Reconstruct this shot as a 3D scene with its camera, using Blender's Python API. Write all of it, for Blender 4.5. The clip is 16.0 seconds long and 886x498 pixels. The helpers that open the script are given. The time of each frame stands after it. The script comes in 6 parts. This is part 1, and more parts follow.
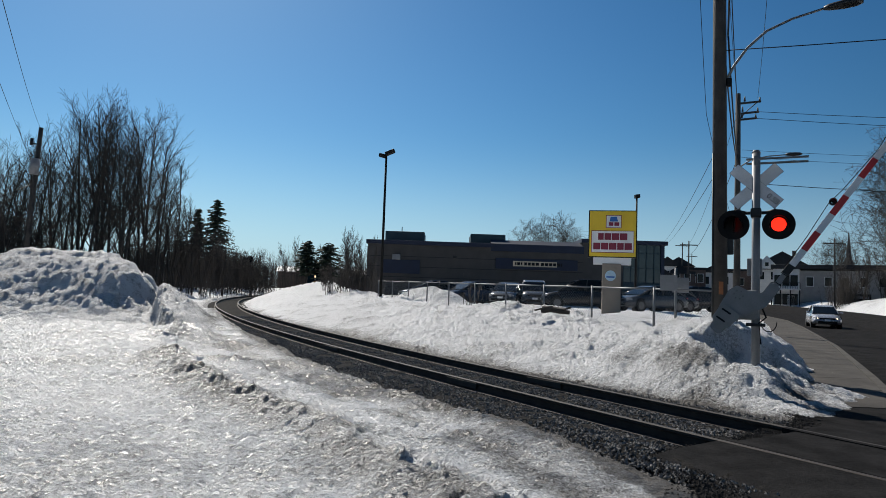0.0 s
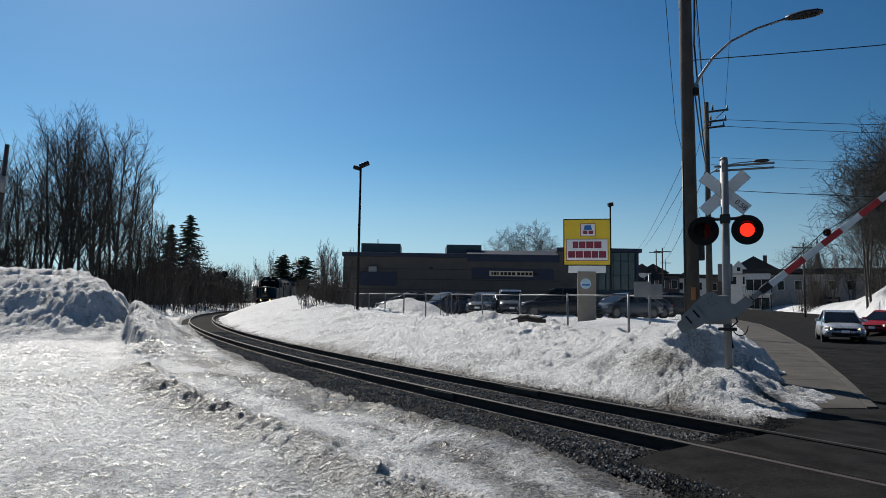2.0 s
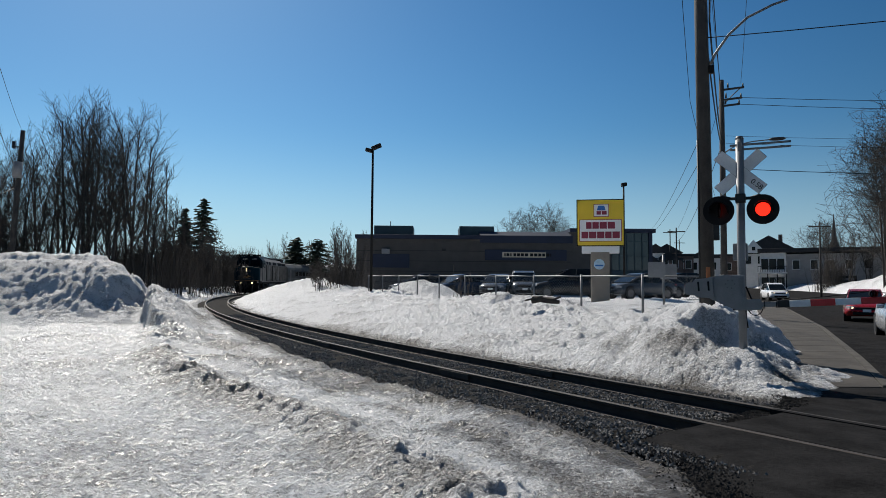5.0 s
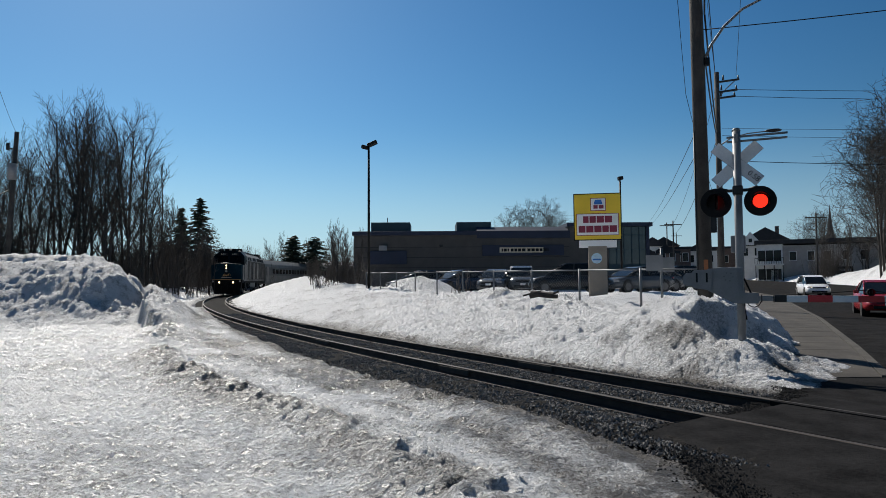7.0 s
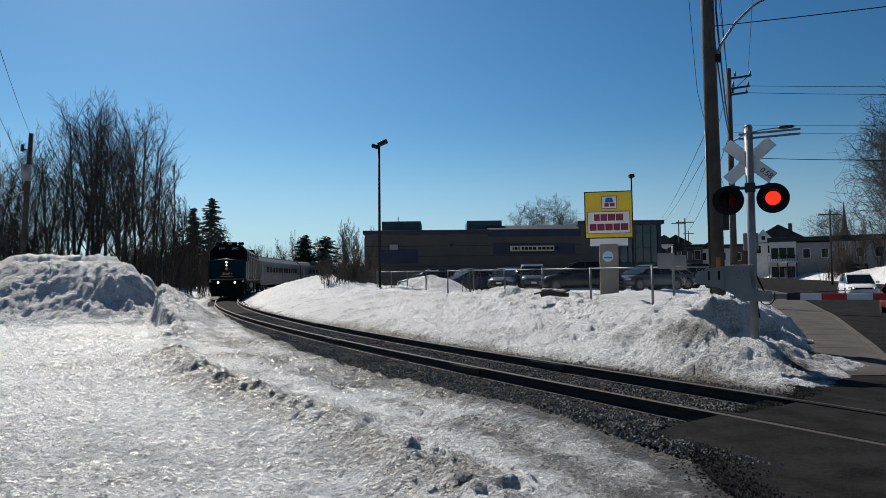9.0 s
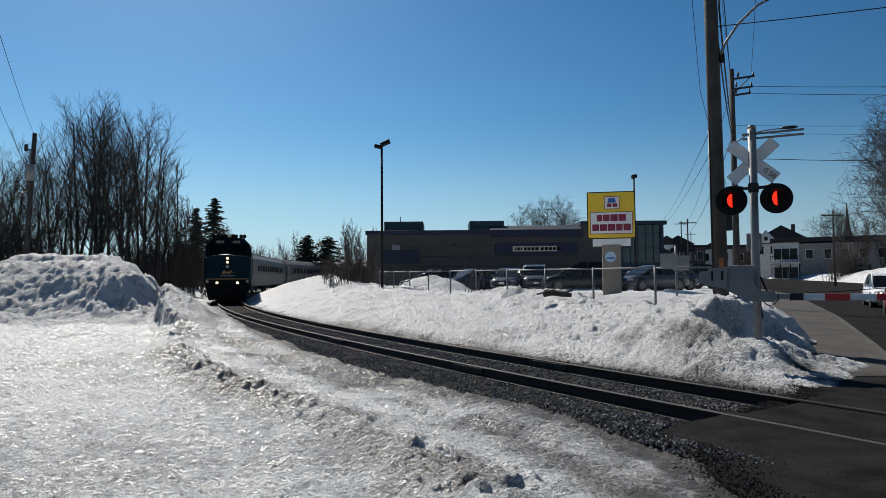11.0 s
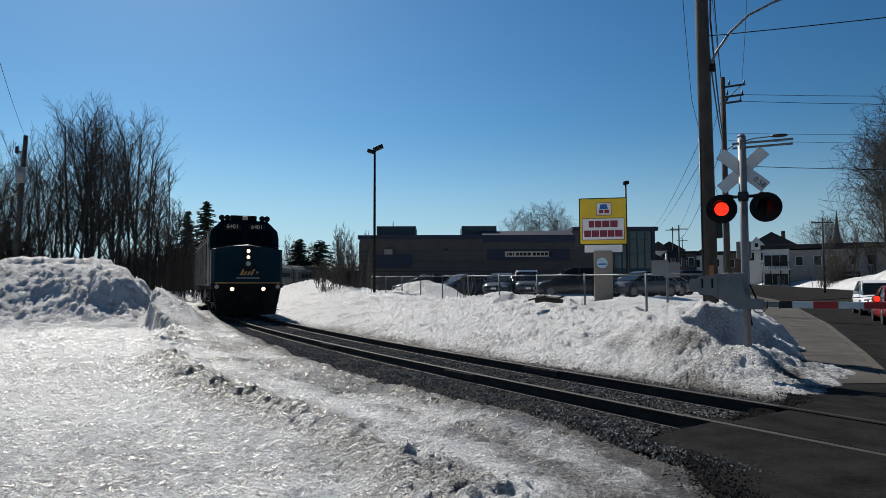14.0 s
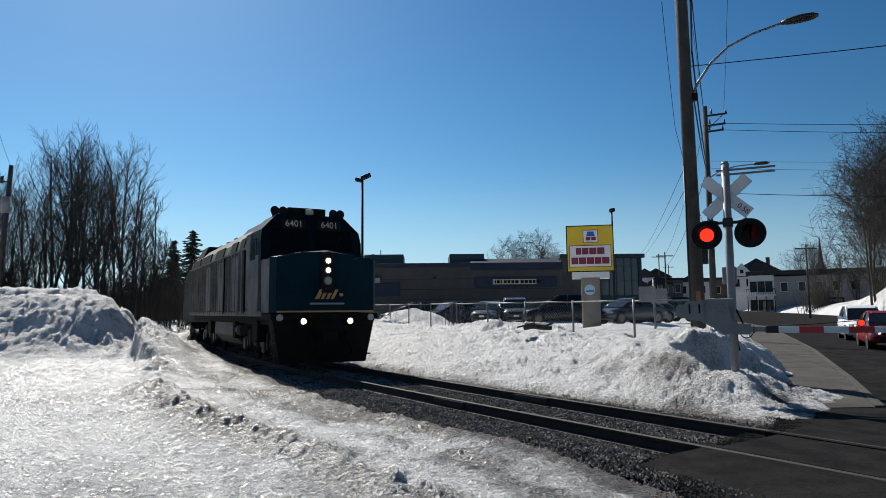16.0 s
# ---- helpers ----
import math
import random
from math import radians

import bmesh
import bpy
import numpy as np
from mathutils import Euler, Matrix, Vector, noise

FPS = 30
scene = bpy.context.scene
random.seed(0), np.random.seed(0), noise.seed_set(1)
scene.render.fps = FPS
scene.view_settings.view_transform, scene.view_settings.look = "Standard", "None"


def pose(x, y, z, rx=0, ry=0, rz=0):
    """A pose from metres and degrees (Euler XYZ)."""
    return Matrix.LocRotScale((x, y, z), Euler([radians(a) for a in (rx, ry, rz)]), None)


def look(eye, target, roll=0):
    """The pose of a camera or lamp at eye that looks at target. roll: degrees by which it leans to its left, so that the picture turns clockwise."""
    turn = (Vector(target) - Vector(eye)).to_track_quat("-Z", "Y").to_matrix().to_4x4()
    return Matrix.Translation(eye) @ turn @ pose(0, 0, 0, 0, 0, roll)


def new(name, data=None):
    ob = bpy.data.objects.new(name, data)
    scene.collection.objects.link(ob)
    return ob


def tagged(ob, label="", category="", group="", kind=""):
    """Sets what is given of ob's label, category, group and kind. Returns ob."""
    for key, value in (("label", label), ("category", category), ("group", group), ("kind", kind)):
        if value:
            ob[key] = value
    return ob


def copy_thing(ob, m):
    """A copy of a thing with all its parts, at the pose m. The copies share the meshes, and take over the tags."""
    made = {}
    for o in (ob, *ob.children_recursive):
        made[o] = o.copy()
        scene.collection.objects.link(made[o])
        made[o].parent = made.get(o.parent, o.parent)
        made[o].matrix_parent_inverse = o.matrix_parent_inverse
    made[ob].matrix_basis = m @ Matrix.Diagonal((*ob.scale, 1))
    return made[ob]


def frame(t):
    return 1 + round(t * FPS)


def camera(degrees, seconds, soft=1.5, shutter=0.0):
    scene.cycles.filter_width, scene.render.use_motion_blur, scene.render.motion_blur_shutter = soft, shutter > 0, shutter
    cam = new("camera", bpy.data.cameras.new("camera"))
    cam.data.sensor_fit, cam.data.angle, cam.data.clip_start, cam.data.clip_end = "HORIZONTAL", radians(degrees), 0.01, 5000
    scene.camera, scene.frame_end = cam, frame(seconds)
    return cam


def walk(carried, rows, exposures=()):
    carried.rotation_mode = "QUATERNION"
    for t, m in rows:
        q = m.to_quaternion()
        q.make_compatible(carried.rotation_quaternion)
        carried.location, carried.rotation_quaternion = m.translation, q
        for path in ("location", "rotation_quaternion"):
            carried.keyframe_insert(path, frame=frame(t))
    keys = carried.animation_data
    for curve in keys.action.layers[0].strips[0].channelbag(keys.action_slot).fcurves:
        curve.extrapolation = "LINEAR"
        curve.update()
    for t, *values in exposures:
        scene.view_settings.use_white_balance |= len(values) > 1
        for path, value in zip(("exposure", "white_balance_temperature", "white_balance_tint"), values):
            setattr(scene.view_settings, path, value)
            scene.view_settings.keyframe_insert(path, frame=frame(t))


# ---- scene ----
cam = camera(66.8, 16.0, soft=0.6)
PATH = [
    (0.0, 0.01, 0.03, 1.54, 93.91, -1.99, -0.08),
    (0.5, 0.02, 0.03, 1.55, 94.14, -1.77, -0.30),
    (1.0, 0.02, 0.02, 1.55, 94.37, -1.39, -1.08),
    (1.5, 0.03, 0.01, 1.55, 94.74, -1.21, -1.78),
    (2.0, 0.04, 0.02, 1.54, 94.90, -0.76, -1.99),
    (2.5, 0.01, -0.00, 1.55, 94.77, -0.67, 0.19),
    (3.0, 0.02, -0.01, 1.55, 93.74, -1.62, -0.90),
    (3.5, 0.03, -0.02, 1.54, 92.71, -0.64, 0.08),
    (4.0, -0.01, -0.02, 1.54, 92.63, -0.75, -0.79),
    (4.5, 0.01, -0.03, 1.54, 93.33, -0.55, -0.86),
    (7.0, 0.00, 0.00, 1.54, 93.00, 0.40, -1.10),
    (7.5, -0.01, -0.01, 1.54, 92.69, 1.12, -0.10),
    (8.0, -0.00, -0.01, 1.54, 92.68, 1.00, -0.40),
    (8.5, 0.00, -0.00, 1.54, 92.79, 0.89, -0.38),
    (9.0, -0.00, -0.01, 1.54, 92.90, 0.58, -0.18),
    (11.5, -0.02, -0.03, 1.53, 92.95, 0.44, 0.13),
    (12.0, 0.04, -0.05, 1.54, 93.75, -0.07, 1.36),
    (12.5, 0.03, -0.08, 1.54, 93.73, -0.28, 2.02),
    (13.0, 0.02, -0.06, 1.55, 94.18, 0.61, 0.28),
    (13.5, 0.01, -0.07, 1.54, 94.83, 0.53, -0.83),
    (14.0, -0.02, -0.07, 1.56, 93.31, 0.20, -0.67),
    (14.5, -0.02, -0.09, 1.57, 94.13, 0.65, 0.00),
    (15.0, -0.04, -0.11, 1.55, 94.60, 0.78, -0.64),
    (15.5, -0.04, -0.10, 1.55, 95.29, 0.61, -0.74),
    (16.0, -0.04, -0.10, 1.54, 95.71, 0.60, -1.70),
]
walk(cam, [(t, pose(x, y, z, a, b, c)) for t, x, y, z, a, b, c in PATH],
     [(0, 0.09), (13, 0.09), (15, 0.12), (16, 0.28)])

# ---- light ----
SUN_AZ, SUN_EL = -25.0, 41.0
world = bpy.data.worlds.new("sky")
scene.world = world
world.use_nodes = True
sky = world.node_tree.nodes.new("ShaderNodeTexSky")
sky.sky_type, sky.sun_disc = "NISHITA", False
sky.sun_elevation, sky.sun_rotation = radians(SUN_EL), radians(SUN_AZ)
sky.altitude, sky.air_density, sky.dust_density, sky.ozone_density = 100, 1.0, 0.35, 2.5
wn, wl = world.node_tree.nodes, world.node_tree.links
rich = wn.new("ShaderNodeHueSaturation")
rich.inputs["Saturation"].default_value, rich.inputs["Value"].default_value = 1.3, 1.2
wl.new(sky.outputs[0], rich.inputs["Color"])
tint = wn.new("ShaderNodeMix")
tint.data_type, tint.blend_type = "RGBA", "MULTIPLY"
tint.inputs[0].default_value, tint.inputs[7].default_value = 1.0, (0.73, 1.0, 1.06, 1)
wl.new(rich.outputs[0], tint.inputs[6])
# pale haze that thins out above the horizon
place, height, thin, haze = wn.new("ShaderNodeTexCoord"), wn.new("ShaderNodeSeparateXYZ"), wn.new("ShaderNodeMapRange"), wn.new("ShaderNodeMix")
wl.new(place.outputs["Generated"], height.inputs[0])
wl.new(height.outputs[2], thin.inputs[0])
thin.interpolation_type = "SMOOTHERSTEP"
thin.inputs[1].default_value, thin.inputs[2].default_value, thin.inputs[3].default_value, thin.inputs[4].default_value = -0.06, 0.26, 0.85, 0.0
haze.data_type = "RGBA"
wl.new(thin.outputs[0], haze.inputs[0])
wl.new(tint.outputs[2], haze.inputs[6])
haze.inputs[7].default_value = (7.1, 9.9, 12.4, 1)
# forward scattering: the air is brighter on the sun's side
ahead, glare, scatter = wn.new("ShaderNodeVectorMath"), wn.new("ShaderNodeMapRange"), wn.new("ShaderNodeVectorMath")
ahead.operation, scatter.operation = "DOT_PRODUCT", "SCALE"
ahead.inputs[1].default_value = (math.sin(radians(SUN_AZ)), math.cos(radians(SUN_AZ)), 0)
wl.new(place.outputs["Generated"], ahead.inputs[0])
wl.new(ahead.outputs["Value"], glare.inputs[0])
glare.inputs[1].default_value, glare.inputs[2].default_value, glare.inputs[3].default_value, glare.inputs[4].default_value = 0.2, 1.0, 0.64, 1.1
wl.new(haze.outputs[2], scatter.inputs[0])
wl.new(glare.outputs[0], scatter.inputs["Scale"])
wl.new(scatter.outputs[0], wn["Background"].inputs[0])
world.node_tree.nodes["Background"].inputs[1].default_value = 0.056
sun = new("sun", bpy.data.lights.new("sun", "SUN"))
sun.data.energy, sun.data.angle, sun.data.color = 5.0, radians(0.55), (1.0, 0.95, 0.87)
a, e = radians(SUN_AZ), radians(SUN_EL)
sun.matrix_world = look(Vector((math.sin(a) * math.cos(e), math.cos(a) * math.cos(e), math.sin(e))) * 60, (0, 0, 0))


# ---- materials ----
def mat(name, colour, rough=0.6, metal=0.0, vary=0.15, scale=3.0, bump=0.0, bscale=40.0, grime=None, spec=0.5, island=0.0):
    """A surface with two scales of colour noise, optional bump and per-piece variation."""
    m = bpy.data.materials.new(name)
    m.use_nodes = True
    nt = m.node_tree
    n, l = nt.nodes, nt.links
    b = n["Principled BSDF"]
    b.inputs["Metallic"].default_value = metal
    b.inputs["Specular IOR Level"].default_value = spec
    co = n.new("ShaderNodeTexCoord")
    n1, n2 = n.new("ShaderNodeTexNoise"), n.new("ShaderNodeTexNoise")
    n1.inputs["Scale"].default_value, n1.inputs["Detail"].default_value = scale, 5
    n2.inputs["Scale"].default_value, n2.inputs["Detail"].default_value = scale * 11, 3
    for q in (n1, n2):
        l.new(co.outputs["Object"], q.inputs["Vector"])
    mix = n.new("ShaderNodeMix")
    mix.data_type, mix.blend_type = "FLOAT", "MIX"
    mix.inputs[0].default_value = 0.4
    l.new(n1.outputs[0], mix.inputs[2])
    l.new(n2.outputs[0], mix.inputs[3])
    ramp = n.new("ShaderNodeValToRGB")
    dark = tuple(c * (1 - vary) for c in colour) if grime is None else grime
    light = tuple(min(1, c * (1 + vary)) for c in colour)
    ramp.color_ramp.elements[0].position, ramp.color_ramp.elements[1].position = 0.36, 0.62
    ramp.color_ramp.elements[0].color, ramp.color_ramp.elements[1].color = (*dark, 1), (*light, 1)
    l.new(mix.outputs[0], ramp.inputs[0])
    out = ramp.outputs[0]
    if island:
        geo = n.new("ShaderNodeNewGeometry")
        hsv = n.new("ShaderNodeHueSaturation")
        mr = n.new("ShaderNodeMapRange")
        mr.inputs[3].default_value, mr.inputs[4].default_value = 1 - island, 1 + island
        l.new(geo.outputs["Random Per Island"], mr.inputs[0])
        l.new(mr.outputs[0], hsv.inputs["Value"])
        l.new(out, hsv.inputs["Color"])
        out = hsv.outputs[0]
    l.new(out, b.inputs["Base Color"])
    rr = n.new("ShaderNodeMapRange")
    rr.inputs[3].default_value, rr.inputs[4].default_value = max(0.02, rough - 0.12), min(1, rough + 0.12)
    l.new(n2.outputs[0], rr.inputs[0])
    l.new(rr.outputs[0], b.inputs["Roughness"])
    if bump:
        bn, bp = n.new("ShaderNodeTexNoise"), n.new("ShaderNodeBump")
        bn.inputs["Scale"].default_value, bn.inputs["Detail"].default_value = bscale, 4
        bp.inputs["Strength"].default_value, bp.inputs["Distance"].default_value = bump, 0.02
        l.new(co.outputs["Object"], bn.inputs["Vector"])
        l.new(bn.outputs[0], bp.inputs["Height"])
        l.new(bp.outputs[0], b.inputs["Normal"])
    return m


def glow(name, colour, strength):
    m = bpy.data.materials.new(name)
    m.use_nodes = True
    b = m.node_tree.nodes["Principled BSDF"]
    b.inputs["Base Color"].default_value = (*colour, 1)
    b.inputs["Emission Color"].default_value = (*colour, 1)
    b.inputs["Emission Strength"].default_value = strength
    return m


def snow_material():
    m = bpy.data.materials.new("snow")
    m.use_nodes = True
    n, l = m.node_tree.nodes, m.node_tree.links
    b = n["Principled BSDF"]
    co = n.new("ShaderNodeTexCoord")

    def noise_at(s, d=6, r=0.6):
        q = n.new("ShaderNodeTexNoise")
        q.inputs["Scale"].default_value, q.inputs["Detail"].default_value, q.inputs["Roughness"].default_value = s, d, r
        l.new(co.outputs["Object"], q.inputs["Vector"])
        return q

    def math_node(op, x, y):
        q = n.new("ShaderNodeMath")
        q.operation, q.use_clamp = op, False
        for i, v in enumerate((x, y)):
            if isinstance(v, (int, float)):
                q.inputs[i].default_value = v
            else:
                l.new(v, q.inputs[i])
        return q.outputs[0]

    dirt_shade, ice = n.new("ShaderNodeAttribute"), n.new("ShaderNodeAttribute")
    dirt_shade.attribute_name, ice.attribute_name = "dirt_shade", "ice"
    big, mid, fine, grain = noise_at(0.7), noise_at(4.5), noise_at(50, 4, 0.7), noise_at(20, 3, 0.65)
    d = math_node("ADD", dirt_shade.outputs["Fac"], math_node("MULTIPLY", math_node("SUBTRACT", big.outputs[0], 0.55), 0.5))
    d = math_node("ADD", d, math_node("MULTIPLY", math_node("SUBTRACT", mid.outputs[0], 0.5), 0.7))
    d = math_node("ADD", d, math_node("MULTIPLY", math_node("SUBTRACT", fine.outputs[0], 0.47), 1.5))
    d = math_node("ADD", d, math_node("MULTIPLY", math_node("SUBTRACT", grain.outputs[0], 0.5), 1.3))
    ramp = n.new("ShaderNodeValToRGB")
    el = ramp.color_ramp.elements
    el[0].position, el[0].color = 0.08, (0.95, 0.95, 0.955, 1)
    el[1].position, el[1].color = 0.95, (0.10, 0.088, 0.075, 1)
    k = el.new(0.4)
    k.color = (0.53, 0.525, 0.52, 1)
    l.new(d, ramp.inputs[0])
    l.new(ramp.outputs[0], b.inputs["Base Color"])
    rough = n.new("ShaderNodeMapRange")
    rough.inputs[3].default_value, rough.inputs[4].default_value = 0.72, 0.26
    l.new(math_node("MULTIPLY", ice.outputs["Fac"], math_node("ADD", mid.outputs[0], 0.3)), rough.inputs[0])
    l.new(rough.outputs[0], b.inputs["Roughness"])
    crystals = n.new("ShaderNodeTexVoronoi")
    crystals.inputs["Scale"].default_value = 20
    l.new(co.outputs["Object"], crystals.inputs["Vector"])
    h = math_node("ADD", math_node("MULTIPLY", fine.outputs[0], 1.0), math_node("MULTIPLY", mid.outputs[0], 1.2))
    h = math_node("ADD", h, math_node("MULTIPLY", grain.outputs[0], 0.9))
    h = math_node("ADD", h, math_node("MULTIPLY", crystals.outputs["Distance"], 0.5))
    bp = n.new("ShaderNodeBump")
    bp.inputs["Strength"].default_value, bp.inputs["Distance"].default_value = 1.0, 0.10
    l.new(h, bp.inputs["Height"])
    l.new(bp.outputs[0], b.inputs["Normal"])
    return m


SNOW = snow_material()
ASPHALT = mat("asphalt", (0.0165, 0.016, 0.016), 0.95, vary=0.5, scale=2.2, bump=0.8, bscale=60, spec=0.03)
CONCRETE = mat("concrete", (0.066, 0.060, 0.053), 0.9, vary=0.3, scale=1.1, bump=0.3, bscale=50, spec=0.2)
KERBSTONE = mat("kerb_stone", (0.075, 0.069, 0.061), 0.9, vary=0.3, scale=2.5, bump=0.3, bscale=50, spec=0.2)
GRAVEL = mat("gravel", (0.021, 0.0198, 0.0185), 0.95, vary=0.95, scale=42, bump=1.0, bscale=30, spec=0.03)
STONE = mat("ballast_stone", (0.15, 0.143, 0.135), 0.85, vary=0.3, scale=5, island=0.5, spec=0.2)
RUST = mat("rail_steel", (0.035, 0.026, 0.021), 0.75, 0.3, vary=0.35, scale=6, bump=0.3)
RAILTOP = mat("rail_head", (0.04, 0.034, 0.03), 0.75, 0.3, vary=0.2, scale=9)
WOODPOLE = mat("pole_wood", (0.048, 0.043, 0.039), 0.9, vary=0.3, scale=3, bump=0.6, bscale=25)
GALV = mat("galvanised_steel", (0.17, 0.175, 0.18), 0.55, 0.6, vary=0.15, scale=6)
GREYPAINT = mat("grey_paint", (0.22, 0.222, 0.228), 0.55, 0.1, vary=0.12, scale=4)
WHITEPAINT = mat("white_paint", (0.72, 0.73, 0.74), 0.5, vary=0.08, scale=5)
BLACK = mat("black_paint", (0.009, 0.009, 0.0095), 0.6, vary=0.2, scale=6, spec=0.15)
DARKMETAL = mat("dark_metal", (0.02, 0.0205, 0.021), 0.55, 0.3, vary=0.25, scale=5)
RED = mat("red_reflective", (0.5, 0.02, 0.025), 0.4, vary=0.1, scale=6)
BARK = mat("bark", (0.05, 0.042, 0.036), 0.95, vary=0.3, scale=4)
TWIG = mat("twig", (0.052, 0.045, 0.040), 0.95, vary=0.3, scale=2)
NEEDLE = mat("needles", (0.022, 0.035, 0.02), 0.85, vary=0.4, scale=2)
GLASS = mat("dark_glass", (0.008, 0.010, 0.011), 0.1, vary=0.3, scale=1, spec=0.25)
TYRE = mat("tyre_rubber", (0.018, 0.018, 0.018), 0.85, vary=0.2, scale=8)
HUB = mat("alloy_wheel", (0.12, 0.12, 0.125), 0.35, 0.8, vary=0.1, scale=8)
BRICKGREY = mat("grey_masonry", (0.070, 0.064, 0.060), 0.9, vary=0.14, scale=1.2, bump=0.5, bscale=14)
NAVY = mat("navy_cladding", (0.005, 0.012, 0.036), 0.6, vary=0.15, scale=1.5)
TEAL = mat("teal_cladding", (0.012, 0.04, 0.055), 0.6, vary=0.15, scale=1.5)
YELLOW = mat("yellow_plastic", (0.82, 0.55, 0.03), 0.4, vary=0.05, scale=2)
SIGNWHITE = mat("white_plastic", (0.82, 0.80, 0.78), 0.4, vary=0.05, scale=2)
MAROON = mat("maroon_vinyl", (0.24, 0.02, 0.045), 0.4, vary=0.06, scale=5)
SIGNBLUE = mat("blue_vinyl", (0.02, 0.13, 0.42), 0.4, vary=0.06, scale=5)
BEIGE = mat("beige_stucco", (0.25, 0.21, 0.17), 0.9, vary=0.12, scale=2, bump=0.3)
CREAM = mat("cream_panel", (0.55, 0.47, 0.36), 0.6, vary=0.1, scale=3)


# ---- mesh helpers ----
def part(name, bm, material, parent=None, label=""):
    me = bpy.data.meshes.new(name)
    bm.to_mesh(me)
    bm.free()
    for q in material if isinstance(material, (list, tuple)) else (material,):
        me.materials.append(q)
    ob = new(name, me)
    ob.parent = parent
    return tagged(ob, label) if label else ob


def thing(name, m, label, category, group="", kind=""):
    ob = new(name)
    ob.matrix_world = m
    return tagged(ob, label, category, group, kind)


def box(sx, sy, sz, x=0, y=0, z=0, rx=0, ry=0, rz=0, bevel=0.0, bm=None, mi=0):
    """A box by full sizes and centre, edges bevelled, added to bm."""
    bm = bm or bmesh.new()
    r = bmesh.ops.create_cube(bm, size=1, matrix=pose(x, y, z, rx, ry, rz) @ Matrix.Diagonal((sx, sy, sz, 1)))
    faces = list({f for v in r["verts"] for f in v.link_faces})
    for f in faces:
        f.material_index = mi
    if bevel:
        es = list({q for v in r["verts"] for q in v.link_edges})
        bmesh.ops.bevel(bm, geom=es, offset=bevel, segments=2, profile=0.6, affect="EDGES", clamp_overlap=True)
    return bm


def rod(p, q, r0, r1=None, seg=10, bm=None, caps=True, mi=0):
    """A tapered rod from p to q."""
    bm = bm or bmesh.new()
    p, q = Vector(p), Vector(q)
    d = q - p
    m = Matrix.Translation((p + q) / 2) @ d.to_track_quat("Z", "Y").to_matrix().to_4x4()
    r = bmesh.ops.create_cone(bm, cap_ends=caps, segments=seg, radius1=r0, radius2=r0 if r1 is None else r1, depth=d.length, matrix=m)
    for f in {f for v in r["verts"] for f in v.link_faces}:
        f.material_index, f.smooth = mi, len(f.verts) == 4
    return bm


def tube(points, r, seg=8, bm=None, taper=1.0, mi=0):
    """A bent tube through points."""
    bm = bm or bmesh.new()
    pts = [Vector(p) for p in points]
    rings = []
    for i, p in enumerate(pts):
        d = (pts[min(i + 1, len(pts) - 1)] - pts[max(i - 1, 0)]).normalized()
        side = d.cross(Vector((0, 0, 1)))
        side = side.normalized() if side.length > 1e-3 else Vector((1, 0, 0))
        up = side.cross(d)
        rr = r * (1 + (taper - 1) * i / (len(pts) - 1))
        rings.append([bm.verts.new(p + (side * math.cos(w) + up * math.sin(w)) * rr) for w in [2 * math.pi * k / seg for k in range(seg)]])
    for a0, b0 in zip(rings, rings[1:]):
        for k in range(seg):
            f = bm.faces.new((a0[k], a0[(k + 1) % seg], b0[(k + 1) % seg], b0[k]))
            f.smooth, f.material_index = True, mi
    bm.faces.new(rings[0][::-1]).material_index = mi
    bm.faces.new(rings[-1]).material_index = mi
    return bm


def prism(outline, depth, bm=None, m=None, bevel=0.0, mi=0):
    """An outline in x, z pushed through y by depth (from y = 0)."""
    bm = bm or bmesh.new()
    m = m or Matrix()
    f0 = [bm.verts.new(m @ Vector((x, 0, z))) for x, z in outline]
    f1 = [bm.verts.new(m @ Vector((x, depth, z))) for x, z in outline]
    fs = [bm.faces.new(f0), bm.faces.new(f1[::-1])]
    for i in range(len(f0)):
        j = (i + 1) % len(f0)
        fs.append(bm.faces.new((f0[j], f0[i], f1[i], f1[j])))
    for f in fs:
        f.material_index = mi
    bmesh.ops.recalc_face_normals(bm, faces=fs)
    if bevel:
        bmesh.ops.bevel(bm, geom=list({q for f in fs for q in f.edges}), offset=bevel, segments=2, affect="EDGES", clamp_overlap=True)
    return bm


def loft(rings, bm=None, closed=True, caps=True, smooth=False, mi=0):
    """Skin through rings of equal point counts."""
    bm = bm or bmesh.new()
    vs = [[bm.verts.new(p) for p in r] for r in rings]
    k = len(vs[0])
    fs = []
    for a0, b0 in zip(vs, vs[1:]):
        for i in range(k if closed else k - 1):
            fs.append(bm.faces.new((a0[i], a0[(i + 1) % k], b0[(i + 1) % k], b0[i])))
    if caps:
        fs += [bm.faces.new(vs[0][::-1]), bm.faces.new(vs[-1])]
    for f in fs:
        f.smooth, f.material_index = smooth, mi
    bmesh.ops.recalc_face_normals(bm, faces=fs)
    return bm


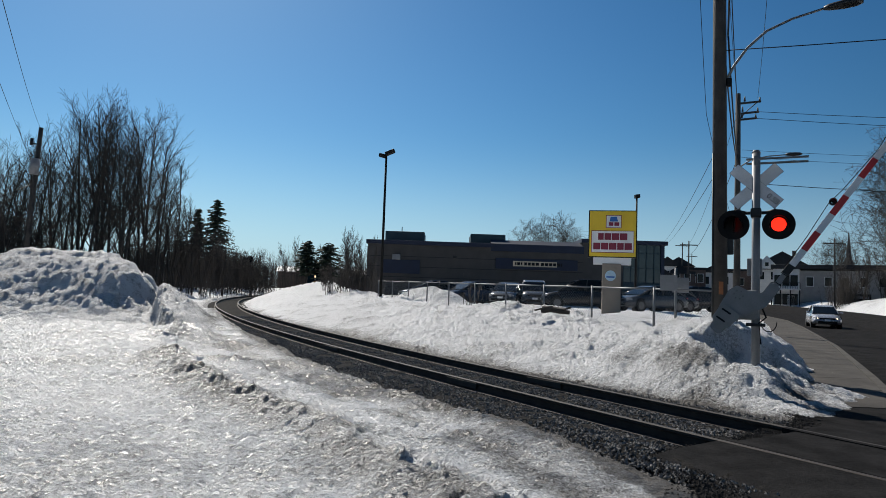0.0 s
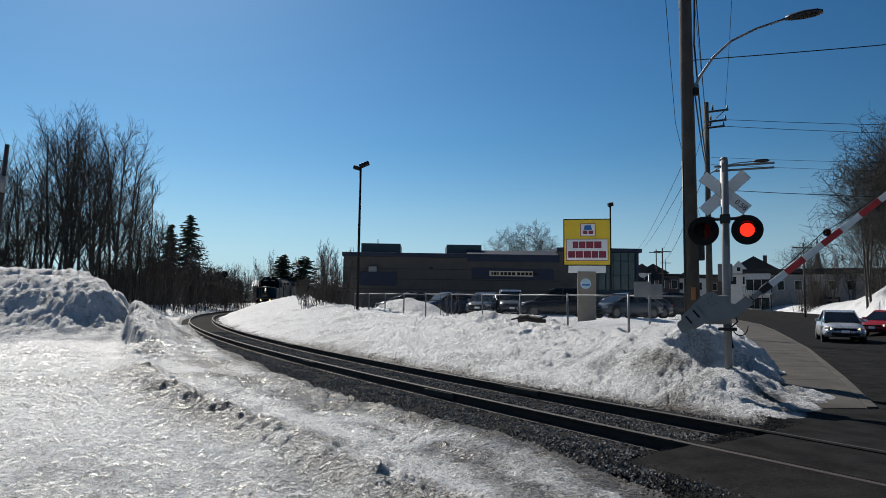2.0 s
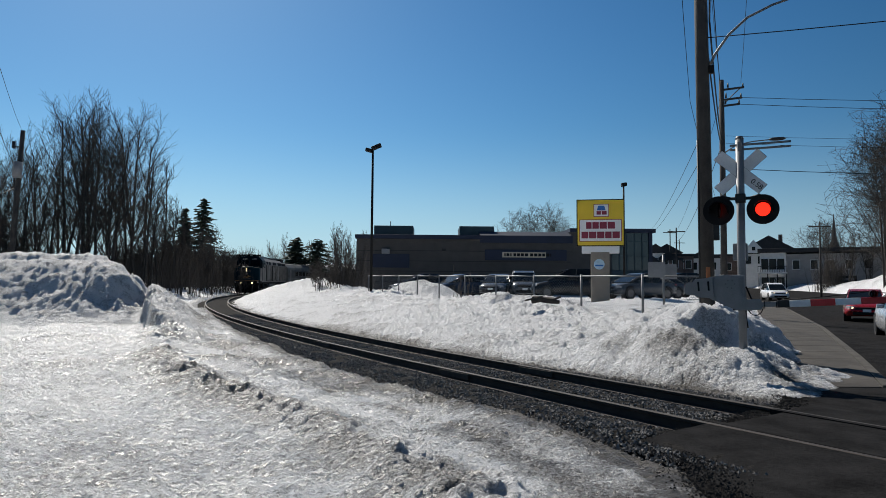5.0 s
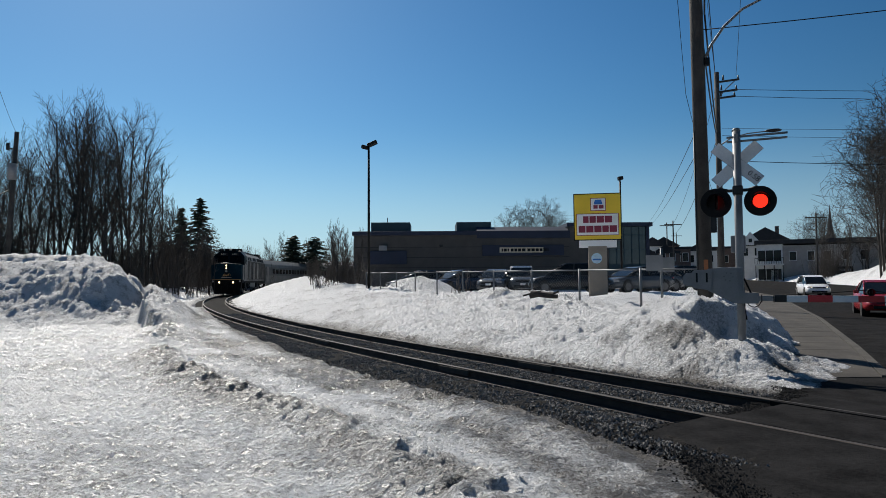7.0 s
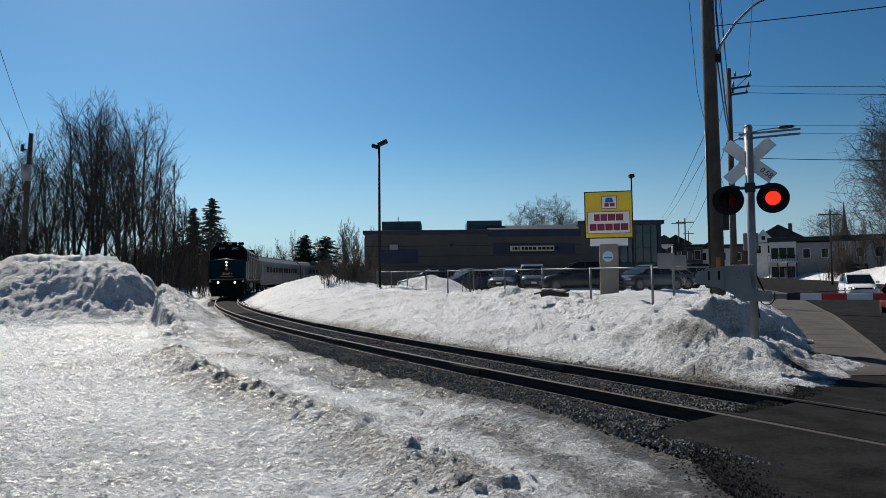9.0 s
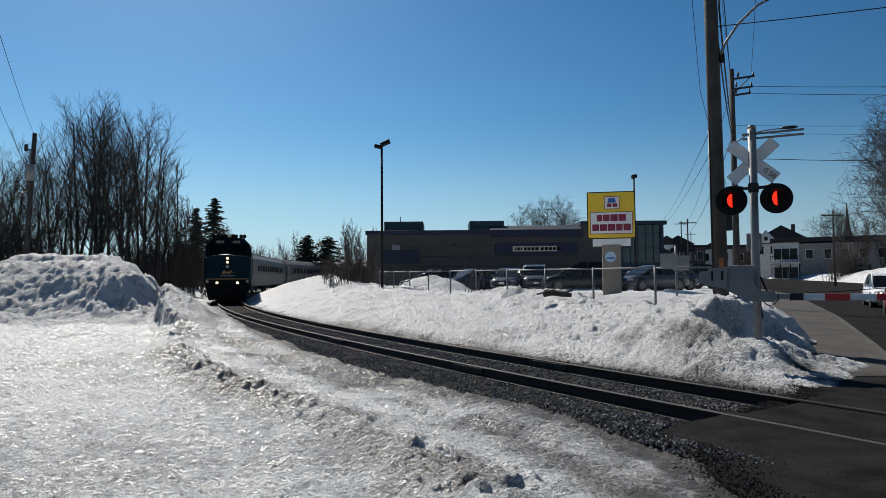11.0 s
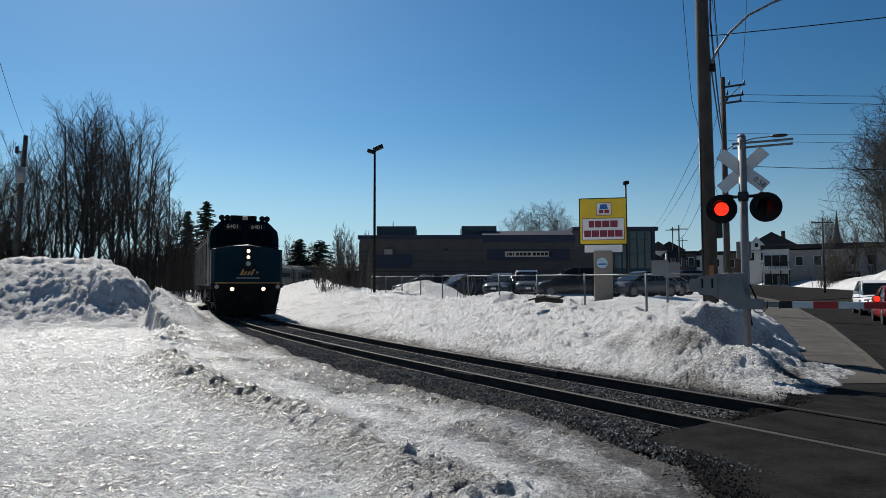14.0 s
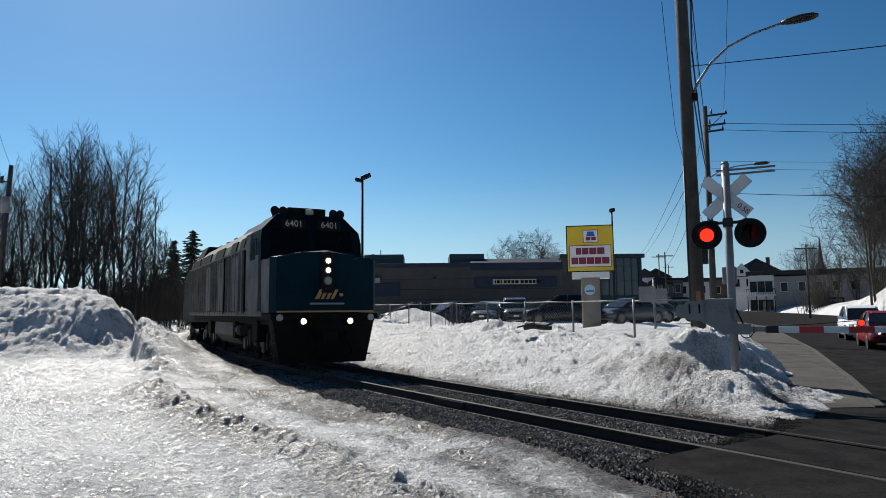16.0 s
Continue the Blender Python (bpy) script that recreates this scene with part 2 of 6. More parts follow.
def lettering(text, size, depth, m, bm=None):
    """Letters of the built-in font as a mesh, facing -y at m."""
    cu = bpy.data.curves.new("letters", "FONT")
    cu.body, cu.size, cu.extrude, cu.align_x, cu.align_y = text, size, depth, "CENTER", "CENTER"
    ob = bpy.data.objects.new("letters", cu)
    scene.collection.objects.link(ob)
    me = bpy.data.meshes.new_from_object(ob.evaluated_get(bpy.context.evaluated_depsgraph_get()))
    bpy.data.objects.remove(ob)
    me.transform(m @ pose(0, 0, 0, 90))
    bm = bm or bmesh.new()
    bm.from_mesh(me)
    bpy.data.meshes.remove(me)
    return bm


def sheet(name, verts, faces, material, attrs=(), smooth=True):
    me = bpy.data.meshes.new(name)
    me.from_pydata(verts, [], faces)
    me.materials.append(material)
    if smooth:
        me.shade_smooth()
    for key, values in attrs:
        me.attributes.new(key, "FLOAT", "POINT").data.foreach_set("value", np.asarray(values, dtype=np.float32))
    return new(name, me)


# ---- plan: the track, the street, the lie of the land ----
TU = np.arange(-80.0, 262.0, 0.5)
curv = -0.0071 * np.clip((TU + 2) / 25, 0, 1)
head_ = radians(122.1) + np.cumsum(curv) * 0.5
head_ -= head_[160] - radians(122.1)
TX, TY = np.cumsum(np.cos(head_)) * 0.5, np.cumsum(np.sin(head_)) * 0.5
TX, TY = TX - TX[160] + 4.99, TY - TY[160] + 5.86
slew = np.interp(TU, [10, 15, 25, 33, 45, 60, 80, 100], [0, 0.06, 0.22, 0.3, 0.3, 0.18, 0.1, 0])
TX, TY = TX + np.sin(head_) * slew, TY - np.cos(head_) * slew
TZ = 0.0084 * np.where(TU + 10 > 8, TU + 10 - 4, np.clip(TU + 10, 0, 8) ** 2 / 16)


def track(u, d=0.0, z=0.0):
    """A place at u metres along the track, d to its far side, z over the rail heads."""
    x, y, h, t = (float(np.interp(u, TU, q)) for q in (TX, TY, head_, TZ))
    return Vector((x + math.sin(h) * d, y - math.cos(h) * d, t + z))


KERB = np.array([(-6.5, -18.0), (0.0, -4.4), (4.35, 4.6), (8.85, 13.7), (14.3, 24.4), (22.0, 41.0), (27.2, 53.0), (31.5, 66.0), (34.8, 80.0), (38.5, 100.0), (46.0, 140.0), (75.0, 290.0), (300.0, 1000.0)])


def kerb(y, off=0.0):
    """A point beside the street's kerb line at that y, off metres to the roadway side."""
    x = np.interp(y, KERB[:, 1], KERB[:, 0])
    return x + off / 0.9, y


def street_z(y):
    return np.interp(y, [-20, 5, 12, 25, 50, 100, 300], [-0.02, -0.02, 0.03, 0.1, 0.3, 1.2, 5.0])


def vnoise(x, y, seed=0):
    xi, yi = np.floor(x).astype(np.int64), np.floor(y).astype(np.int64)
    xf, yf = x - xi, y - yi
    sx, sy = xf * xf * (3 - 2 * xf), yf * yf * (3 - 2 * yf)

    def rnd(i, j):
        q = (i * 374761393 + j * 668265263 + seed * 974711) & 0x7FFFFFFF
        q = ((q ^ (q >> 13)) * 1274126177) & 0x7FFFFFFF
        return ((q ^ (q >> 16)) & 0xFFFF) / 65535.0 * 2 - 1

    p, q = rnd(xi, yi) * (1 - sx) + rnd(xi + 1, yi) * sx, rnd(xi, yi + 1) * (1 - sx) + rnd(xi + 1, yi + 1) * sx
    return p * (1 - sy) + q * sy


def fbm(x, y, octaves=4, gain=0.5, seed=0):
    out, amp = 0, 1.0
    for o in range(octaves):
        out = out + vnoise(x * 2 ** o + o * 17.3, y * 2 ** o - o * 9.1, seed + o) * amp
        amp *= gain
    return out


def smooth01(v, lo, hi):
    t = np.clip((v - lo) / (hi - lo), 0, 1)
    return t * t * (3 - 2 * t)


def along_track(x, y):
    """u and d of the places x, y."""
    u, best = np.zeros_like(x), np.full_like(x, 1e18)
    idx = np.zeros(x.shape, dtype=int)
    for k in range(0, len(TU), 4):
        q = (x - TX[k]) ** 2 + (y - TY[k]) ** 2
        better = q < best
        best, idx = np.where(better, q, best), np.where(better, k, idx)
    h = head_[idx]
    du = (x - TX[idx]) * np.cos(h) + (y - TY[idx]) * np.sin(h)
    d = (x - TX[idx]) * np.sin(h) - (y - TY[idx]) * np.cos(h)
    return TU[idx] + du, d


def near_line(x, y, pts):
    best = np.full_like(x, 1e9)
    for (ax, ay), (bx, by) in zip(pts, pts[1:]):
        dx, dy = bx - ax, by - ay
        t = np.clip(((x - ax) * dx + (y - ay) * dy) / (dx * dx + dy * dy), 0, 1)
        best = np.minimum(best, np.hypot(x - ax - t * dx, y - ay - t * dy))
    return best


BERM = [(-7.3, 18.2), (-4.7, 11.9), (-2.95, 9.3), (-1.9, 8.05), (-1.25, 7.2), (-0.72, 6.25), (-0.3, 5.65), (0.15, 4.9), (0.7, 3.6)]
GROOVE = [(-9.5, 28.0), (-7.1, 20.8), (-5.2, 16.4), (-3.7, 13.6), (-2.6, 11.9), (-1.4, 10.0), (-0.4, 8.4), (0.6, 6.6), (1.3, 5.0)]
LOT = 0.85


def land(x, y):
    """Height, grit with the heaps' painted shade, and ice of the snow cover at the places x, y."""
    u, d = along_track(x, y)
    zt = np.interp(u, TU, TZ)
    r = np.hypot(x, y)
    kx = np.interp(y, KERB[:, 1], KERB[:, 0])
    road = (x - kx) * 0.9                      # metres to the roadway side of the kerb
    n1, n2, n3 = fbm(x * 0.35, y * 0.35, 4), fbm(x * 1.4, y * 1.4, 4, 0.55, 5), fbm(x * 4.5, y * 4.5, 2, 0.6, 9)
    # near side: trodden icy snow
    z = zt - 0.03 + 0.05 * n1 + 0.036 * n2 + 0.02 * n3 + 0.0045 * np.maximum(r - 55, 0) * (r < 400) + 1.5 * (r >= 400)
    crust = (0.014 * fbm(x * 7.5, y * 7.5, 1, 0.5, 31) + 0.019 * fbm(x * 14, y * 14, 1, 0.5, 37) + 0.015 * fbm(x * 27, y * 27, 1, 0.5, 41)) * smooth01(r, 70, 25)
    # a ridge of clods turned up by the plough, and a wheel groove beyond it
    b, g = near_line(x, y, BERM), near_line(x, y, GROOVE)
    clods = np.clip(0.5 + 0.75 * fbm(x * 3.6, y * 3.6, 3, 0.55, 51), 0, 1.3)
    ridge = np.exp(-((b + 0.13 * n2) / 0.37) ** 2)
    groove = np.exp(-((g + 0.1 * n2) / 0.34) ** 2) * smooth01(r, 32, 22)
    z = z + (0.135 + 0.04 * clods) * ridge + 0.025 * n3 * ridge + crust * (1 + 0.9 * ridge) - 0.05 * groove
    z = z + 0.04 * np.exp(-((g - 0.6 + 0.15 * n2) / 0.3) ** 2) * clods * smooth01(r, 32, 22)
    # ploughed heaps
    pile = np.zeros_like(x)
    for px, py, sx, sy, hh in ((-13.9, 24.4, 4.5, 3.6, 2.4), (-22, 25.0, 7.5, 5.0, 2.3), (-11.2, 23.8, 2.5, 3.2, 1.8), (-9.6, 22.6, 1.7, 2.6, 1.1), (-10.6, 28.0, 2.4, 4.0, 1.3), (-6.0, 3.4, 1.3, 1.0, 0.28)):
        pile = pile + (hh * np.exp(-(((x - px) / sx) ** 2 + ((y - py) / sy) ** 2) ** 1.25)) ** 4
    pile = pile ** 0.25 * (0.25 + 0.75 * smooth01(-d - 3.0 + 0.3 * n2, 0.0, 2.4))
    side = np.exp(-((d + 5.6) / 2.1) ** 2) * np.interp(u, [8, 14, 20, 30, 50, 80, 120], [0, 0.15, 0.45, 0.95, 0.8, 0.6, 0.5])
    pile = np.maximum(pile, np.where(d < 0, side, 0))
    # the plough's cut face at the end of the heap: upright towards the yard, sloping to the track
    ax, ay, bx, by = -9.9, 23.6, -7.2, 17.9
    ll = math.hypot(bx - ax, by - ay)
    f = ((x - ax) * (bx - ax) + (y - ay) * (by - ay)) / ll ** 2
    s_ = ((x - ax) * (ay - by) + (y - ay) * (bx - ax)) / ll + 0.16 * n2 + 0.05 * n3
    wall = np.interp(f, [-0.3, 0.0, 0.3, 0.65, 0.9, 1.15], [0.0, 1.35, 1.15, 0.8, 0.5, 0.0])
    cut = np.where(s_ > 0, np.exp(-(s_ / 1.5) ** 2), smooth01(s_, -0.2, 0.0)) * wall
    yard = smooth01(f, 0.12, 0.4) * smooth01(s_, 0.0, -0.25) * smooth01(s_, -3.0, -1.2) * (f < 1.4)
    pile = np.maximum(pile * (1 - 0.35 * yard), cut * (d < -2.2))
    # slumped crust ledges on the heap, rippled by thaw
    ledge = np.floor(pile * 2.2 + 0.35 * n1) / 2.2
    pile = pile + 0.22 * (ledge + 0.25 - pile) * smooth01(pile, 1.75, 2.05)
    ripple = fbm(x * 3.6, y * 7.0, 3, 0.65, 61)
    z = z + pile * (1 + 0.04 * n1) + np.clip(pile, 0, 1) * (0.03 * ripple + 0.012 * n3 + 2.1 * crust)
    # far side: bank along the track, then the car park
    cd = np.interp(u, [-8, 5, 10, 16, 23, 33, 42, 50, 62, 80], [4.6, 4.8, 5.5, 6.6, 7.5, 8.2, 7.5, 6.8, 4.6, 4.6])
    cz = np.interp(u, [-8, 2, 5, 7, 10, 13, 16, 23, 33, 42, 50, 55, 62, 80, 130], [0.3, 0.86, 0.92, 0.94, 0.82, 0.98, 1.18, 1.1, 1.18, 1.55, 2.15, 1.85, 1.3, 1.2, 1.6])
    foot = np.interp(u, [2, 8, 14], [2.05, 1.8, 1.35])
    t = np.clip((d - foot) / (cd - foot), 0, 1)
    up = np.where(t < 1, t ** 0.8 * (1.25 - 0.25 * t), 1.0)
    back = smooth01(d, cd + 0.5, cd + 3.5)
    lot = np.interp(y, [12, 20, 40, 60], [0.5, LOT, LOT, LOT + 0.1])
    bank = zt - 0.12 + (cz - zt + 0.12) * up * (1 + 0.07 * n2 * t + 0.05 * n1) + 0.05 * n2 * smooth01(t, 0, 0.2) + 0.025 * n3 * smooth01(t, 0, 0.3) + 1.7 * crust
    bank = bank * (1 - back) + (lot + 0.04 * n1) * back
    # drift left by the plough inside the fence
    bank = bank + 0.28 * np.exp(-((d - cd - 2.8) / 1.4) ** 2) * (0.5 + 0.5 * n1) * (u > 2)
    for px, py, sr, hh in ((-0.8, 37.8, 1.5, 0.75), (0.6, 36.6, 1.0, 0.4), (3.2, 28.5, 1.0, 0.3), (8.6, 28.0, 2.2, 0.3), (11.0, 30.0, 2.0, 0.25)):
        bank = bank + hh * np.exp(-((x - px) ** 2 + (y - py) ** 2) / sr ** 2)
    # hollow round the crossing mast, with a lip before it
    pit = smooth01(x, 4.98, 5.16) * smooth01(x, 7.0, 6.6) * smooth01(y, 11.55, 11.85) * smooth01(y, 13.7 + 0.3 * n2, 13.2 + 0.3 * n2)
    bank = bank + 0.16 * np.exp(-(((x - 5.2) / 0.7) ** 2 + ((y - 11.15) / 0.42) ** 2)) + 0.35 * np.exp(-(((x - 5.5) / 1.0) ** 2 + ((y - 14.4) / 0.8) ** 2))
    bank = bank + 0.25 * np.exp(-(((x - 4.5) / 0.5) ** 2 + ((y - 12.3) / 0.8) ** 2))
    bank = bank * (1 - pit) + (0.2 + 0.05 * n3) * pit
    far = d > 0
    z = np.where(far, bank, z)
    # the snow thins out against the pavement, and lies below the paving
    pave = np.interp(y, [4.6, 7.2, 7.7, 9.0, 9.9, 10.7, 11.6, 12.6, 14.0, 18.0, 30.0], [-2.1, -2.6, -2.2, -1.3, -0.6, -0.5, -0.15, -0.45, -0.75, -1.1, -1.6])
    edge = road - pave + 0.28 * n2
    sz = street_z(y)
    f = smooth01(edge, np.interp(y, [9, 10.5, 12.5, 15], [-1.5, -2.7, -2.4, -1.5]), 0.0)
    z = np.where((r < 160) & (road < 13), z * (1 - f) + (sz - 0.03 + 0.7 * crust * smooth01(edge, 0.0, -0.3)) * f, z)
    # far pavement, then the snow heaped beyond the street
    beyond = smooth01(road, 9.6, 11.4)
    heap = np.exp(-((road - 13.5) / 2.8) ** 2) * np.interp(y, [0, 25, 42, 55, 62, 70, 84, 130], [0.8, 2.8, 3.8, 3.9, 3.1, 1.4, 0.6, 0.5])
    z = np.where(road > 9, (sz + 0.35) * (1 - beyond) + (sz + 0.85 + heap * (1 + 0.12 * n1) + 0.05 * n2) * beyond, z)
    # under the ballast
    wide = np.where(d < 0, np.interp(u, [-2, 4, 8, 10, 16, 23, 36], [2.2, 2.2, 2.45, 2.3, 1.9, 1.5, 1.25]), np.interp(u, [0, 6, 12, 30], [2.1, 1.8, 1.5, 1.35]))
    bed = smooth01(np.abs(d + 0.2), wide, wide - 0.5)
    z = np.where((np.abs(d) < 2.7), z * (1 - bed) + (zt - 0.34) * bed, z)
    # grit: on the plough's ridge, in the groove, and fading out from the ballast
    reach = np.abs(d + 0.2) - wide
    dirt_shade = 0.42 * np.exp(-((b - 0.1) / 0.42) ** 2) * np.clip(0.4 + n1 + 0.8 * n2, 0, 1.3) + 0.5 * groove * np.clip(0.45 + n1 + n2, 0, 1.3)
    dirt_shade = dirt_shade + (0.95 * np.exp(-(np.maximum(reach, 0) / 0.34) ** 2) + 0.12 * np.exp(-np.maximum(reach, 0) / 0.7) * np.clip(0.6 + n2, 0, 1.4)) * np.interp(u, [0, 14, 22, 35, 60], [1, 0.9, 0.6, 0.4, 0.3])
    dirt_shade = dirt_shade + 0.75 * smooth01(edge, -0.7, 0.1) * np.clip(0.75 + n2, 0.2, 1.2) * (road < 8) + 0.10 * smooth01(-d, 4.5, 2.0) * (d < 0) + 0.2 * np.clip(n2 + 0.1, 0, 1) * smooth01(road, -4.6, -2.5) * (~far) * (y < 9)
    # the smooth01(pile) term puts the heaps' shaded face into the colour
    dirt_shade = dirt_shade + 0.02 * (d < 0) * (r < 30) * (pile < 0.2) + 0.24 * np.clip(n1 - 0.1 + 0.4 * n2, 0, 1) * (~far) * (r < 24) + 0.03 * smooth01(pile, 0.3, 0.9) + 0.32 * np.clip(ripple + 0.15, 0, 1) * (pile > 0.5) + np.where(road > 11, 0.12 + 0.3 * np.clip(n2, 0, 1), 0)
    for px, py, sr in ((-1.0, 10.0, 0.32), (0.45, 9.6, 0.22), (-3.7, 13.0, 0.6), (-4.6, 15.8, 0.7)):
        dirt_shade = dirt_shade + 0.9 * np.exp(-((x - px) ** 2 * 0.5 + (y - py) ** 2 * 2.0) / sr ** 2)
    dirt_shade = dirt_shade + 0.34 * np.exp(-((d - 2.9) / 0.7) ** 2) * smooth01(u, 11, 5) * np.clip(0.9 + n2, 0, 1.5)
    # the far bank: grit in its hollows, and a dirty toe beside the pavement
    dirt_shade = dirt_shade + (0.28 * np.clip(0.6 * n1 + n2 - 0.15, 0, 1) + 0.3 * smooth01(edge, -1.6, -0.5) * np.clip(0.7 + n2, 0, 1.3) * (y < 14)) * far * (road < 3) * (r < 45)
    ice = np.where((d < -2.5) & (pile < 0.3), 0.75 + 0.4 * n1, 0.12)
    return z, np.clip(dirt_shade, 0, 1.2), np.clip(ice, 0, 1)


def spaced(stops):
    out = [stops[0][0]]
    for (a0, s0), (b0, s1) in zip(stops, stops[1:]):
        while out[-1] < b0 - 1e-6:
            t = (out[-1] - a0) / (b0 - a0)
            out.append(min(b0, out[-1] + s0 + (s1 - s0) * t))
    return np.array(out)


def build_ground():
    xs = spaced([(-1500, 160), (-200, 22), (-60, 2.2), (-26, 0.20), (-9, 0.05), (-4, 0.036), (4, 0.036), (8, 0.05), (14, 0.35), (40, 0.7), (70, 2.6), (200, 22), (1500, 160)])
    ys = spaced([(-300, 60), (-20, 2.5), (-2, 0.4), (3.2, 0.034), (10, 0.045), (16, 0.07), (26, 0.14), (60, 0.5), (90, 1.6), (220, 14), (1800, 170)])
    X, Y = np.meshgrid(xs, ys)
    z, dirt_shade, ice = land(X.ravel(), Y.ravel())
    nx, ny = len(xs), len(ys)
    v = np.stack([X.ravel(), Y.ravel(), z], 1)
    i = (np.arange(ny - 1)[:, None] * nx + np.arange(nx - 1)[None, :]).ravel()
    f = np.stack([i, i + 1, i + nx + 1, i + nx], 1)
    ob = sheet("ground", v.tolist(), f.tolist(), SNOW, (("dirt_shade", dirt_shade), ("ice", ice)))
    tagged(ob, "trodden icy snow, grey with grit, heaped by ploughs", "snow", kind="structure")


build_ground()


def ribbon(name, edges_l, edges_r, zs, thick=0.25):
    """A paving strip with thickness between two edge lines."""
    rings = []
    for (lx, ly), (rx, ry), z in zip(edges_l, edges_r, zs):
        rings.append([(lx, ly, z - thick), (lx, ly, z), (rx, ry, z), (rx, ry, z - thick)])
    return loft(rings)


def build_street():
    ys = [-18, -10, -4, 0, 3, 6, 8, 10, 12, 16, 20, 26, 34, 42, 50, 60, 72, 90, 115, 140, 200, 290]
    rings = []
    for y in ys:
        z, wide = float(street_z(y)), (9.4 if y < 50 else 7.6)
        (x0, _), (x1, _), (x2, _) = kerb(y), kerb(y, 4.5), kerb(y, wide)
        up = 0.7 * min(1, max(0, (y - 8) / 14))
        rings.append([(x0, y, z - 0.25), (x0, y, z), (x1, y, z + 0.03), (x2, y, z + up), (x2, y, z - 0.25)])
    road = part("road", loft(rings), ASPHALT)
    tagged(road, "dark grey asphalt street, dry and worn", "road", kind="structure")
    rng = random.Random(3)
    ys2 = [-6 + 0.3 * k for k in range(55)] + [10.55]
    left = [float(np.interp(y, [-6, 4.6, 6.8, 7.25, 7.75, 9.0, 10.55], [-1.9, -1.9, -2.75, -2.8, -2.3, -1.6, -1.5])) + rng.uniform(-0.05, 0.05) for y in ys2]
    apron = part("road_apron", ribbon("apron", [kerb(y, o - 0.1) for y, o in zip(ys2, left)], [kerb(y, -0.003) for y in ys2], [float(street_z(y)) + 0.002 for y in ys2], 0.06), ASPHALT)
    tagged(apron, "patched dark asphalt beside the rail crossing", "road", kind="structure")
    # grit strewn along the apron's ragged edge
    gr = np.random.default_rng(8)
    verts, faces = [], []
    for c in range(6000):
        y = gr.uniform(3.2, 10.4)
        o = float(np.interp(y, ys2, left)) + gr.normal(0.0, 0.13)
        x, _ = kerb(y, o)
        s, w, n = gr.uniform(0.006, 0.017), gr.uniform(0, 6.3), len(verts)
        z = float(street_z(y)) + 0.004
        for a0, r, h in ((0, 1.0, 0), (2.0, 0.9, 0), (4.1, 1.1, 0), (1.0, 0.3, 0.8)):
            verts.append((float(x) + s * r * math.cos(w + a0), y + s * r * math.sin(w + a0), z + s * h))
        faces += [(n, n + 1, n + 3), (n + 1, n + 2, n + 3), (n + 2, n, n + 3)]
    tagged(sheet("grit", verts, faces, mat("road_grit", (0.03, 0.028, 0.026), 0.95, vary=0.5, scale=9, spec=0.05), smooth=False), "loose dark grit along the edge of the asphalt", "gravel", kind="stuff")
    # pavement in slabs with a kerb
    walk_ = thing("pavement", Matrix(), "grey concrete pavement slabs with dirty joints", "pavement", kind="structure")
    y = 10.6
    while y < 62:
        y2 = y + 1.5
        a0, b0, c0, d0 = kerb(y + 0.015, -1.85), kerb(y + 0.015, -0.16), kerb(y2, -0.16), kerb(y2, -1.85)
        rings = []
        for (p, q), w in (((a0, b0), y), ((d0, c0), y2)):
            z = float(street_z(w)) + 0.12 * min(1, max(0.05, (w - 10.6) / 2.2))
            rings.append([(p[0], p[1], z - 0.2), (p[0], p[1], z), (q[0], q[1], z), (q[0], q[1], z - 0.2)])
        part("slab", loft(rings), CONCRETE, walk_)
        y = y2 + 0.015
    ks = [10.6, 14, 18, 24, 32, 41, 53, 72, 100]
    rings = []
    for y in ks:
        (ax, ay), (bx, by), z = kerb(y, -0.15), kerb(y, 0.02), float(street_z(y))
        h = 0.03 if y < 11 else 0.135
        rings.append([(ax, ay, z - 0.1), (ax, ay, z + h), (bx - 0.02, by, z + h), (bx, by, z + h - 0.03), (bx, by, z - 0.1)])
    part("kerb", loft(rings), KERBSTONE, walk_)


build_street()


